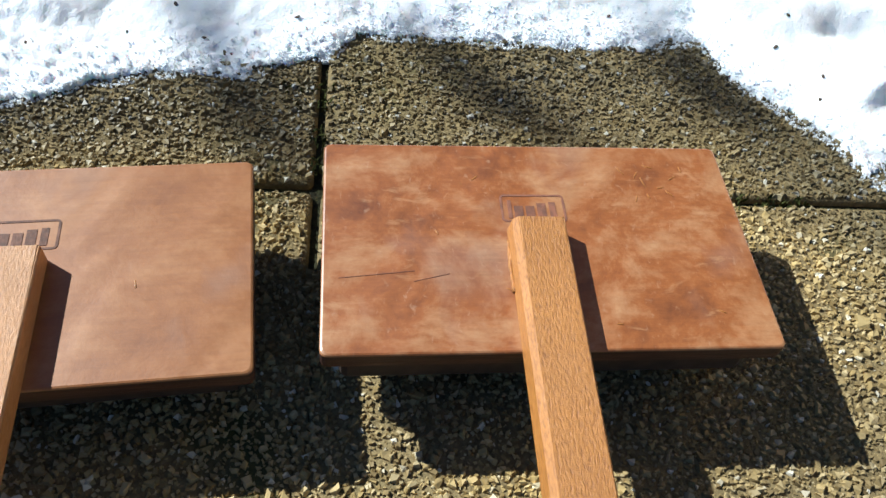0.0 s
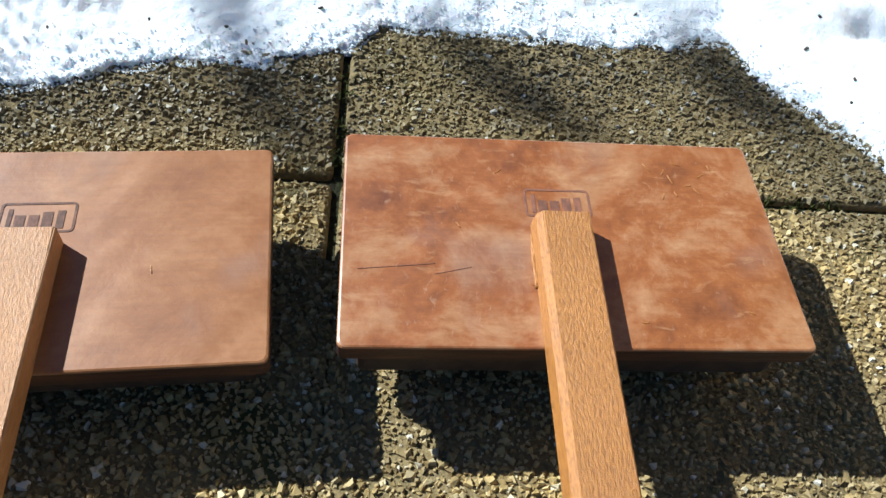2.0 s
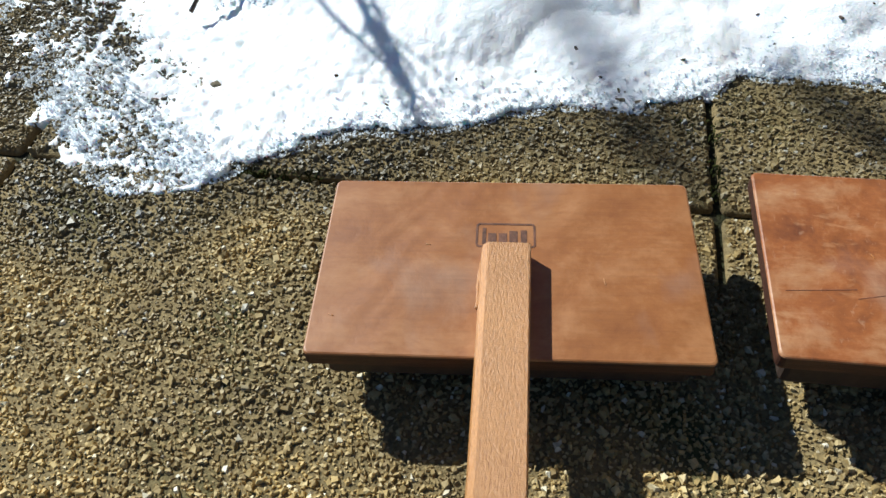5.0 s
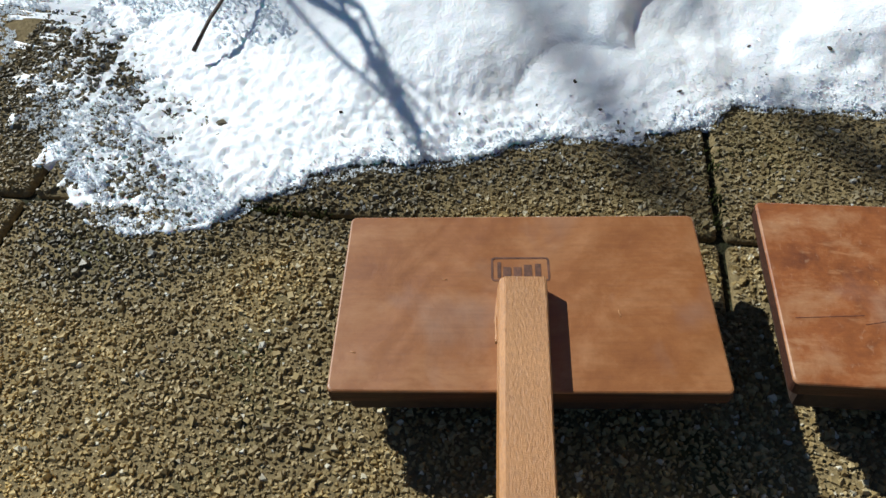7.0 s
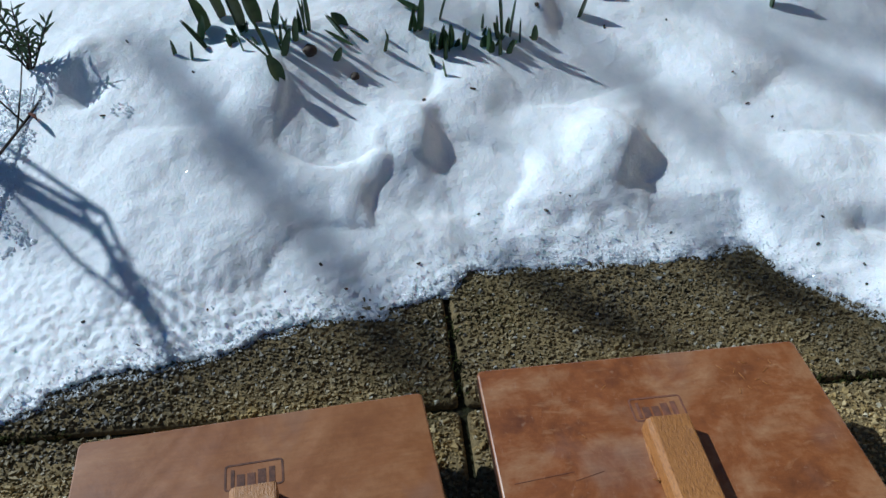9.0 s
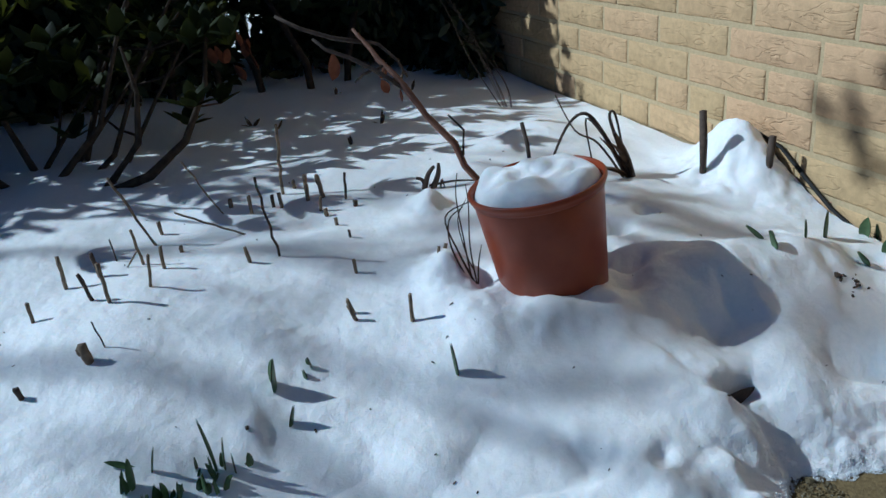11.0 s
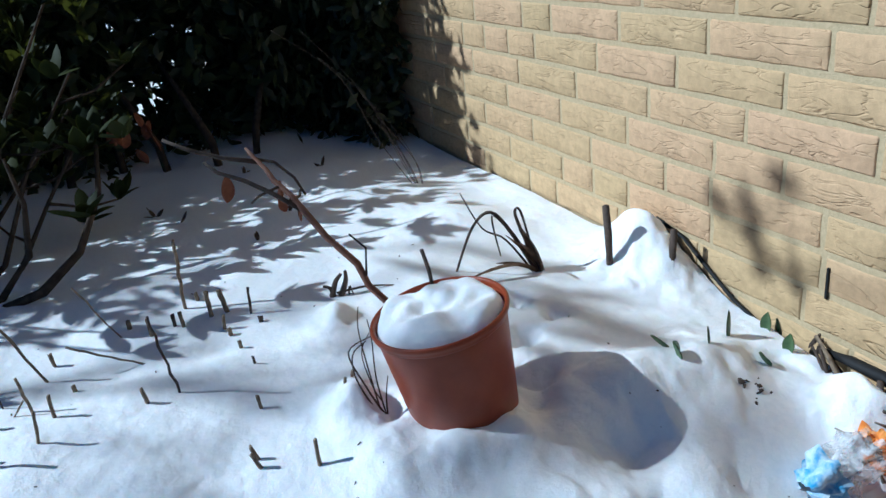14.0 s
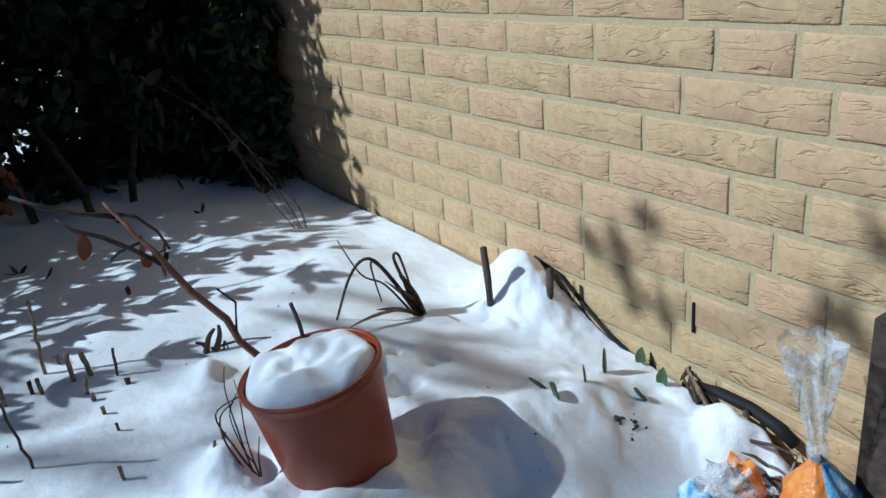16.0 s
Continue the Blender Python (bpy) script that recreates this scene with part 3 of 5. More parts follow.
# ---- hand carders ----
def carder(name_label, m, board_mat, handle_mat, stamp_mat, top, w, d, swing, aside, nicks):
    """A flat back board on a toothed pad, with a handle along its middle. Local x runs to the handle's end, y across."""
    ob = thing("hand_carder", m, name_label, "hand carder", "pair of hand carders")
    bm = bmesh.new()
    r = 0.0036
    ring = []
    for cx, cy, a0 in ((d - r, w - r, 0), (-d + r, w - r, 90), (-d + r, -w + r, 180), (d - r, -w + r, 270)):
        ring += [(cx + r * math.cos(radians(a0 + a)), cy + r * math.sin(radians(a0 + a))) for a in (0, 22.5, 45, 67.5, 90)]
    levels = ((-0.0105, 0.0008), (-0.0097, 0.0), (-0.0012, 0.0), (-0.0004, 0.0004), (0.0, 0.0012))
    loops = [[bm.verts.new((x * (1 - k / d), y * (1 - k / w), z)) for x, y in ring] for z, k in levels]
    for lo, hi in zip(loops, loops[1:]):
        for k in range(len(ring)):
            bm.faces.new((lo[k], lo[(k + 1) % len(ring)], hi[(k + 1) % len(ring)], hi[k]))
    bm.faces.new(loops[-1])
    bm.faces.new(loops[0][::-1])
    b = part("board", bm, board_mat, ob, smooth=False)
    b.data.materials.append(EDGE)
    # side faces get the wood with shade painted in
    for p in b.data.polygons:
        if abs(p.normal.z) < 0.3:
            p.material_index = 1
    # handle: flat bar with planed corners
    prof = [(-0.0140, 0.0), (0.0135, 0.0), (0.0135, 0.0108), (0.0126, 0.0118), (-0.0098, 0.0118), (-0.0128, 0.0090)]
    bm = bmesh.new()
    ends = [[bm.verts.new((x, y * k, z * k2 + 0.0002)) for y, z in prof] for x, k, k2 in ((0.000, 0.99, 1), (0.0006, 1, 1), (0.06, 1, 1), (0.12, 1, 1), (0.19, 1.02, 1), (0.205, 0.96, 0.97))]
    for lo, hi in zip(ends, ends[1:]):
        for k in range(6):
            bm.faces.new((lo[k], hi[k], hi[(k + 1) % 6], lo[(k + 1) % 6]))
    bm.faces.new(ends[0])
    bm.faces.new(ends[-1][::-1])
    bmesh.ops.bevel(bm, geom=[e for e in bm.edges if abs(e.verts[0].co.x - e.verts[1].co.x) > 0.01], offset=0.0005, segments=2, affect="EDGES")
    bmesh.ops.recalc_face_normals(bm, faces=bm.faces)
    grip = part("handle", bm, handle_mat, ob, "bare wooden handle with planed corners", smooth=False)
    grip.matrix_basis = pose(-0.0045, aside, 0, 0, 0, swing)
    # dried glue squeezed out along the handle
    bm = bmesh.new()
    rnd = random.Random(4)
    pts = [(0.006 + 0.0028 * k, -0.0138 - 0.0008 * rnd.random(), 0.0006) for k in range(12)]
    tube(pts, [0.0004 + 0.0009 * rnd.random() for _ in pts], 6, bm)
    part("glue_bead", bm, handle_mat, grip)
    # burnt stamp: a rounded frame round bars
    x0, x1, y0, y1, t, c = -0.0286, -0.0106, -0.0183, 0.0155, 0.0012, 0.0024
    stamp = thing_part("stamp", ob)
    outer = []
    for cx, cy, a0 in ((x1 - c, y1 - c, 0), (x0 + c, y1 - c, 90), (x0 + c, y0 + c, 180), (x1 - c, y0 + c, 270)):
        outer += [(cx, cy, math.cos(radians(a0 + a)), math.sin(radians(a0 + a))) for a in (0, 30, 60, 90)]
    bm = bmesh.new()
    rims = [[bm.verts.new((cx + q * a, cy + q * b_, z)) for cx, cy, a, b_ in outer] for q, z in ((c - t, 0.00005), (c - t, 0.00025), (c, 0.00025), (c, 0.00005))]
    for lo, hi in zip(rims, rims[1:]):
        for k in range(16):
            bm.faces.new((lo[k], hi[k], hi[(k + 1) % 16], lo[(k + 1) % 16]))
    bmesh.ops.recalc_face_normals(bm, faces=bm.faces)
    part("stamp_frame", bm, stamp_mat, stamp, "burnt-in rounded frame", smooth=False)
    for y, wide, high in ((-0.0122, 0.0020, 0.0118), (-0.0076, 0.0046, 0.0080), (-0.0016, 0.0046, 0.0080), (0.0044, 0.0046, 0.0098), (0.0102, 0.0034, 0.0105)):
        part("stamp_bar", box(-0.0130 - high, -0.0130, y - 0.0014 - wide / 2, y - 0.0014 + wide / 2, 0.00005, 0.00025), stamp_mat, stamp, smooth=False)
    for x, y, turn_, ln in nicks:
        nick = part("nick", box(-ln, ln, -0.0003, 0.0003, -0.0002, 0.00018, 0.0001, 1), handle_mat, ob, "small pale nick")
        nick.matrix_basis = pose(x, y, 0.0001, 0, 0, turn_)
    # pad and wire teeth below
    part("pad", box(-d + 0.010, d - 0.007, -w + 0.008, w - 0.008, -0.68 * top, -0.0106, 0.004), LEATHER, ob, smooth=False)
    bm = bmesh.new()
    for ix in range(16):
        for iy in range(25):
            x, y = -0.048 + ix * 0.006, -0.064 + iy * 0.006
            verts_ = [bm.verts.new((x + dx, y + dy, z)) for z, o in ((-0.68 * top, 0.0), (-top - 0.001, 0.002)) for dx, dy in ((o, 0), (o + 0.0009, 0), (o, 0.0009))]
            for k in range(3):
                bm.faces.new((verts_[k], verts_[(k + 1) % 3], verts_[3 + (k + 1) % 3], verts_[3 + k]))
    tagged(part("wire_teeth", bm, STEEL, ob, "rows of fine bent steel teeth", smooth=False), kind="stuff")
    return ob


def thing_part(name, parent):
    ob = new(name)
    ob.empty_display_size = 0.01
    ob.parent = parent
    return ob


carder("oiled brown wooden hand carder lying teeth down on paving", pose(0.7365, -1.1985, 0.047, 0, 0, 9.5), BOARD_A, HANDLE_A, STAMP, 0.047, 0.1045, 0.0622, -1.0, -0.001, ((0.012, 0.052, 10, 0.0022), (-0.012, -0.045, 80, 0.0012), (0.038, -0.093, 70, 0.0015)))
scuffed = carder("scuffed reddish wooden hand carder with a faded mark", pose(0.6990, -0.9565, 0.0530, 0.6, 0, 5.4), BOARD_B, HANDLE_B, FADED, 0.053, 0.1080, 0.0640, -0.9, -0.0030, ((-0.040, -0.030, 130, 0.0022), (-0.028, 0.062, 20, 0.0016), (-0.034, 0.070, 100, 0.0018), (0.030, -0.020, 60, 0.0014), (-0.046, 0.050, 35, 0.0030), (-0.043, 0.058, -30, 0.0024), (-0.049, 0.066, 70, 0.0028), (-0.038, 0.061, 15, 0.0032), (-0.041, 0.078, -55, 0.0022), (-0.030, 0.074, 40, 0.0026), (-0.047, 0.084, 10, 0.0020), (-0.026, 0.055, -20, 0.0022), (0.004, -0.012, 80, 0.0012), (-0.004, -0.052, 25, 0.0016), (0.044, 0.082, 65, 0.0018), (0.050, 0.030, 85, 0.0015)))
for x, y, turn_, ln in ((0.021, -0.082, 6, 0.018), (0.023, -0.056, 14, 0.009)):
    crack = part("crack", box(-0.00014, 0.00014, -ln, ln, -0.0003, 0.00014), FADED, scuffed, "fine dark crack in the wood", smooth=False)
    crack.matrix_basis = pose(x, y, 0.0001, 0, 0, turn_)


# ---- flower pot ----
pot = thing("flower_pot", pose(0.051, -0.520, 0.113, 8, 0, -19), "terracotta plastic flower pot half sunk in snow", "flower pot")
prof = [(0.001, 0.0), (0.072, 0.0), (0.0735, 0.002), (0.0890, 0.160), (0.0890, 0.1645), (0.0862, 0.1645), (0.0660, 0.02), (0.001, 0.018)]
part("body", lathe(prof, 96), TERRACOTTA, pot)
prof = [(0.0886, 0.1570), (0.0902, 0.1575), (0.0912, 0.1595), (0.0918, 0.1630), (0.0938, 0.1650), (0.0947, 0.1680), (0.0940, 0.1712), (0.0918, 0.1724), (0.0892, 0.1712), (0.0875, 0.1660), (0.0886, 0.1570)]
part("rim", lathe(prof, 96), TERRACOTTA, pot, "thin rolled rim")


def heap(radius, height, base):
    bm = bmesh.new()
    rings_ = []
    for i in range(22):
        u = i / 21
        ring_ = []
        for k in range(72):
            a = 2 * math.pi * k / 72
            x, y = radius * u * math.cos(a), radius * u * math.sin(a)
            z = base + height * (1 - u ** 9) + 0.012 * float(vnoise(x, y, 24, 43)) * (1 - u * 0.5) + 0.005 * float(vnoise(x, y, 55, 42)) + 0.007 * float(vnoise(x + 0.5 * y, y, 34, 44)) * (u < 0.97) - (0.006 * max(0, u - 0.90) / 0.10)
            ring_.append(bm.verts.new((x, y, z)))
        rings_.append(ring_)
    for lo, hi in zip(rings_, rings_[1:]):
        for k in range(72):
            bm.faces.new((lo[k], hi[k], hi[(k + 1) % 72], lo[(k + 1) % 72]))
    bmesh.ops.remove_doubles(bm, verts=bm.verts, dist=0.00005)
    return bm


cap = link_mesh("snow_mound", heap(0.0872, 0.022, 0.164), SNOW)
cap.matrix_world = pot.matrix_world.copy()
tagged(cap, "rounded heap of snow filling the flower pot", "snow")



def patch(x, y, rx, ry, height, turn_):
    """A last scrap of melting snow with a ragged outline."""
    bm = bmesh.new()
    rows = []
    for i in range(9):
        u = i / 8
        row = []
        for k in range(56):
            a = 2 * math.pi * k / 56
            q = u * (1 + 0.30 * float(vnoise(math.cos(a) + x, math.sin(a) + y, 2.6, 96)) + 0.10 * float(vnoise(math.cos(a) + x, math.sin(a), 7, 97)))
            row.append(bm.verts.new((rx * q * math.cos(a), ry * q * math.sin(a), -0.003 + height * (1 - u ** 2.5) * (1 + 0.5 * float(vnoise(q * math.cos(a), q * math.sin(a), 3, 98))))))
        rows.append(row)
    for lo, hi in zip(rows, rows[1:]):
        for k in range(56):
            bm.faces.new((lo[k], hi[k], hi[(k + 1) % 56], lo[(k + 1) % 56]))
    bmesh.ops.remove_doubles(bm, verts=bm.verts, dist=0.00005)
    ob = link_mesh("snow_patch", bm, SNOW)
    ob.matrix_world = pose(x, y, 0.0, 0, 0, turn_)
    tagged(ob, "last thin scrap of melting snow on paving", "snow")


patch(0.609, -0.578, 0.063, 0.016, 0.014, 93.5)

# ---- brick wall ----
wall = thing("wall_brick", Matrix(), "sunlit buff brick wall with a dragged face", "wall", kind="structure")
part("mortar_core", box(-4.5, 0.74, -0.0043, 0.12, -0.4, 1.46), MORTAR, wall, smooth=False)
COURSE, Z0 = 0.0625, 0.5765
KNOWN = {0: (-0.213, 0.0, 0.22, 0.334), -1: (-0.496, -0.276, -0.055, 0.168, 0.385), -2: (-0.344, -0.124, 0.098, 0.319), -3: (-0.195, 0.03, 0.252), 1: (-0.259, -0.043, 0.171, 0.388), -4: (-0.255, -0.034, 0.105, 0.322)}
brng = random.Random(11)


def brick_mesh(length, seed):
    """A brick with a slightly irregular outline and a dragged, uneven face towards -y."""
    r = random.Random(seed)
    bm = bmesh.new()
    nx_, nz_ = max(4, int(length / 0.022)), 4
    grid = []
    for i in range(nx_ + 1):
        col = []
        for k in range(nz_ + 1):
            x = 0.0 if i == 0 else length if i == nx_ else 0.0028 + (length - 0.0056) * (i - 1) / (nx_ - 2)
            z = (0.0, 0.0026, 0.026, 0.0499, 0.0525)[k]
            rim = i in (0, nx_) or k in (0, nz_)
            x += r.uniform(-0.0012, 0.0012) if i in (0, nx_) else 0
            z += r.uniform(-0.0011, 0.0011) if k in (0, nz_) else 0
            col.append(bm.verts.new((x, -0.0064 + (0.0014 if rim else r.uniform(-0.0011, 0.0011)), z)))
        grid.append(col)
    for i in range(nx_):
        for k in range(nz_):
            bm.faces.new((grid[i][k], grid[i + 1][k], grid[i + 1][k + 1], grid[i][k + 1]))
    ring_ = [grid[i][0] for i in range(nx_ + 1)] + [grid[nx_][k] for k in range(1, nz_ + 1)] + [grid[i][nz_] for i in range(nx_ - 1, -1, -1)] + [grid[0][k] for k in range(nz_ - 1, 0, -1)]
    back = [bm.verts.new((v.co.x, 0.004, v.co.z)) for v in ring_]
    n = len(ring_)
    for k in range(n):
        bm.faces.new((ring_[k], back[k], back[(k + 1) % n], ring_[(k + 1) % n]))
    me = bpy.data.meshes.new("brick")
    bm.normal_update()
    bm.to_mesh(me)
    bm.free()
    me.materials.append(BRICK)
    me.shade_smooth()
    return me


STRETCHERS = [brick_mesh(0.2095, k) for k in range(14)]
HEADERS = [brick_mesh(0.101, 50 + k) for k in range(6)]
rest_v, rest_f = [], []


def lay_brick(x, z, length):
    stock = STRETCHERS if length > 0.15 else HEADERS
    me = stock[brng.randrange(len(stock))]
    fit = length / (0.2095 if length > 0.15 else 0.101)
    at = Vector((x, brng.uniform(-0.0006, 0.0008), z))
    if -1.4 < x < 0.6 and 0.0 < z < 0.85:
        ob = new("brick", me)
        ob.parent = wall
        ob.location, ob.scale = at, (fit, 1, 1)
    else:
        base = len(rest_v)
        rest_v.extend([(v.co.x * fit + at.x, v.co.y + at.y, v.co.z + at.z) for v in me.vertices])
        rest_f.extend([[base + k for k in p.vertices] for p in me.polygons])


for course in range(-11, 14):
    z = Z0 + COURSE * course + 0.005
    marks = list(KNOWN.get(course, (brng.uniform(-0.22, 0.0),)))
    x = marks[-1]
    while x < 0.74:
        step = 0.22 if brng.random() < 0.8 else 0.111
        if x + step > 0.74:
            break
        x += step
        marks.append(x)
    x = marks[0]
    while x > -4.3:
        x -= 0.22 if brng.random() < 0.8 else 0.111
        marks.insert(0, x)
    for a, b in zip(marks, marks[1:]):
        lay_brick(a + 0.0085, z, b - a - 0.0085)
me = bpy.data.meshes.new("brickwork")
me.from_pydata(rest_v, [], rest_f)
me.materials.append(BRICK)
me.shade_smooth()
rest = new("brickwork", me)
rest.parent = wall
tagged(rest, kind="stuff")


# ---- plants in the snow ----
SIDE = Vector((0.33, 0.944, 0))
prng = random.Random(21)


def rise(x, y, dx, dy, dz):
    """Base on the snow, and the way up: a sideways lean and a height."""
    lean = dx * SIDE.x + dy * SIDE.y
    ahead = -dx * SIDE.y + dy * SIDE.x
    return Vector((x, y, on_snow(x, y))), SIDE * lean + Vector((0, 0, math.hypot(dz, ahead)))


def stalk(x, y, dx, dy, dz, r):
    base, up = rise(x, y, dx, dy, dz)
    n = max(3, int(up.length / 0.02) + 2)
    pts = [up * (k / n) + Vector((prng.uniform(-1, 1), prng.uniform(-1, 1), 0)) * 0.018 * up.length * (0 < k < n) for k in range(n + 1)]
    pts.insert(0, -up.normalized() * 0.015)
    radii = [r * prng.uniform(0.85, 1.1) for _ in pts]
    bm = tube(pts, radii, 7)
    for v in bm.verts:
        if (v.co - up).length < 2.2 * r:
            v.co += up.normalized() * prng.uniform(-0.9, 0.5) * r
    ob = link_mesh("cut_stalk", bm, STALK if prng.random() < 0.7 else DARKSTALK)
    ob.location = base
    return tagged(ob, "dry brown cut plant stalk standing in snow", "plant stalk", "cut stalks in the bed")


def sprout(x, y, dx, dy, dz, r):
    base, up = rise(x, y, dx, dy, dz)
    m = up.to_track_quat("Z", "X").to_matrix().to_4x4()
    length = up.length * 1.2 + 0.010
    bm = blade(length, 2.4 * r, m=Matrix.Translation(-up.normalized() * 0.010) @ m @ pose(0, 0, 0, 0, 0, prng.uniform(-40, 40)), curl=prng.uniform(0.0, 0.2), fold=0.5, thick=min(0.0016, r * 0.4))
    ob = link_mesh("bulb_sprout", bm, SPROUT)
    ob.location = base
    return tagged(ob, "pointed dark green bulb sprout poking through snow", "plant sprout", "bulb sprouts")


stalk(-0.218, -1.180, -0.018, 0.007, 0.049, 0.0032)
stalk(-0.141, -1.139, -0.018, -0.004, 0.038, 0.0031)
stalk(-0.119, -1.115, -0.022, 0.005, 0.055, 0.0031)
stalk(-0.219, -1.131, -0.015, 0.000, 0.036, 0.0033)
stalk(-0.234, -1.070, -0.022, 0.001, 0.053, 0.0025)
stalk(-0.140, -1.061, -0.014, 0.013, 0.045, 0.0024)
stalk(-0.195, -1.040, -0.013, 0.006, 0.034, 0.0029)
stalk(-0.269, -1.109, -0.014, 0.002, 0.034, 0.0013)
stalk(-0.234, -1.093, -0.002, 0.021, 0.022, 0.0013)
stalk(-0.335, -1.052, -0.059, -0.032, 0.112, 0.0023)
stalk(-0.386, -1.041, -0.009, 0.001, 0.022, 0.0033)
stalk(-0.404, -0.935, -0.054, -0.038, 0.094, 0.0015)
stalk(-0.293, -0.913, -0.052, -0.093, 0.044, 0.0018)
stalk(-0.171, -0.874, -0.050, 0.001, 0.118, 0.0021)
stalk(-0.165, -0.919, -0.010, -0.000, 0.023, 0.0029)
stalk(-0.376, -0.889, -0.012, 0.004, 0.031, 0.0034)
stalk(-0.423, -0.919, -0.005, 0.002, 0.014, 0.0040)
stalk(-0.387, -0.849, -0.008, 0.003, 0.021, 0.0035)
stalk(-0.377, -0.836, -0.010, 0.002, 0.026, 0.0035)
stalk(-0.442, -0.823, -0.043, 0.024, 0.121, 0.0031)
stalk(-0.461, -0.798, -0.006, 0.001, 0.015, 0.0037)
stalk(-0.379, -0.788, -0.017, 0.006, 0.044, 0.0040)
stalk(-0.377, -0.761, -0.017, -0.001, 0.040, 0.0045)
stalk(-0.326, -0.777, -0.008, 0.006, 0.024, 0.0029)
stalk(-0.302, -0.772, -0.005, 0.001, 0.011, 0.0038)
stalk(-0.347, -0.727, -0.016, 0.010, 0.046, 0.0025)
stalk(-0.312, -0.718, -0.003, 0.001, 0.009, 0.0044)
stalk(-0.245, -0.767, -0.005, 0.001, 0.012, 0.0032)
stalk(-0.187, -0.759, -0.005, 0.001, 0.012, 0.0022)
stalk(-0.084, -0.777, -0.008, 0.001, 0.020, 0.0029)
stalk(-0.270, -1.013, -0.004, 0.001, 0.010, 0.0035)
stalk(0.023, -0.807, -0.011, -0.005, 0.022, 0.0030)
stalk(0.057, -0.738, -0.014, 0.005, 0.037, 0.0030)
stalk(-0.138, -1.218, -0.011, 0.004, 0.028, 0.0030)
stalk(-0.061, -0.646, -0.003, 0.004, 0.009, 0.0029)
stalk(-0.031, -0.665, -0.002, 0.002, 0.007, 0.0024)
sprout(0.119, -0.231, -0.012, -0.018, 0.013, 0.0057)
sprout(0.145, -0.230, -0.009, -0.004, 0.018, 0.0104)
sprout(0.143, -0.167, -0.008, 0.005, 0.023, 0.0037)
sprout(0.108, -0.094, -0.012, 0.008, 0.034, 0.0073)
sprout(0.110, -0.019, -0.008, 0.004, 0.023, 0.0075)
sprout(0.119, -0.006, -0.008, -0.002, 0.017, 0.0044)
sprout(0.167, -0.033, -0.008, 0.005, 0.023, 0.0077)
sprout(0.177, -0.090, -0.010, -0.012, 0.013, 0.0083)
sprout(0.105, -0.931, -0.014, 0.008, 0.030, 0.0102)
sprout(0.097, -0.896, -0.004, 0.000, 0.008, 0.0048)
sprout(0.082, -0.882, -0.005, 0.002, 0.011, 0.0049)
sprout(0.156, -0.924, -0.008, 0.011, 0.020, 0.0046)
sprout(0.198, -1.101, -0.014, 0.008, 0.029, 0.0042)
sprout(0.171, -1.107, -0.009, -0.017, 0.006, 0.0030)
sprout(0.183, -1.081, -0.010, 0.011, 0.024, 0.0024)
sprout(0.198, -1.015, -0.027, 0.010, 0.054, 0.0031)
sprout(0.198, -1.008, -0.017, 0.005, 0.033, 0.0025)
sprout(0.197, -1.022, -0.008, 0.001, 0.016, 0.0025)
sprout(0.214, -1.033, -0.005, 0.002, 0.010, 0.0048)
sprout(0.221, -1.025, -0.004, 0.003, 0.009, 0.0042)
sprout(0.212, -1.005, -0.001, 0.007, 0.005, 0.0031)
sprout(0.222, -1.087, -0.006, 0.003, 0.013, 0.0053)
sprout(0.223, -1.074, -0.011, 0.003, 0.021, 0.0059)
sprout(0.217, -1.062, -0.003, 0.003, 0.006, 0.0042)
sprout(0.191, -1.038, -0.007, 0.001, 0.013, 0.0025)
sprout(0.208, -1.186, -0.006, -0.007, 0.008, 0.0057)
sprout(0.234, -1.214, -0.015, 0.008, 0.032, 0.0022)
sprout(0.230, -1.219, -0.011, 0.008, 0.024, 0.0019)
sprout(0.239, -1.180, -0.008, -0.017, 0.005, 0.0019)
sprout(0.216, -1.135, -0.005, 0.002, 0.010, 0.0017)
sprout(0.166, -0.719, -0.019, 0.000, 0.034, 0.0051)
stalk(-0.001, -1.141, -0.012, 0.000, 0.022, 0.0063)
stalk(-0.019, -1.152, -0.005, -0.000, 0.008, 0.0035)
stalk(0.020, -1.221, -0.008, -0.001, 0.014, 0.0040)
stalk(-0.017, -1.122, -0.019, -0.001, 0.033, 0.0011)
stalk(0.008, -0.806, -0.012, -0.003, 0.019, 0.0027)
sprout(0.221, -1.324, -0.019, -0.011, 0.023, 0.0102)
sprout(0.198, -1.311, -0.018, -0.006, 0.023, 0.0075)
sprout(0.236, -1.284, -0.030, -0.005, 0.038, 0.0107)
sprout(0.212, -1.272, -0.021, -0.005, 0.026, 0.0075)
sprout(0.250, -1.318, -0.017, -0.016, 0.019, 0.0039)
sprout(0.285, -1.247, -0.025, -0.008, 0.031, 0.0027)
sprout(0.305, -1.239, -0.011, -0.006, 0.013, 0.0059)
sprout(0.286, -1.249, -0.015, -0.019, 0.015, 0.0022)
sprout(0.272, -1.238, -0.023, -0.005, 0.029, 0.0014)
sprout(0.241, -1.218, -0.019, 0.002, 0.025, 0.0023)
sprout(0.238, -1.223, -0.012, 0.003, 0.016, 0.0020)
sprout(0.230, -1.183, -0.012, -0.014, 0.013, 0.0052)
sprout(0.223, -1.164, -0.005, -0.010, 0.005, 0.0023)
stalk(0.105, -1.324, -0.026, -0.014, 0.030, 0.0025)
stalk(0.051, -1.277, -0.012, -0.011, 0.013, 0.0030)
stalk(0.074, -1.254, -0.007, -0.005, 0.008, 0.0029)
stalk(0.079, -1.277, -0.008, -0.013, 0.007, 0.0023)

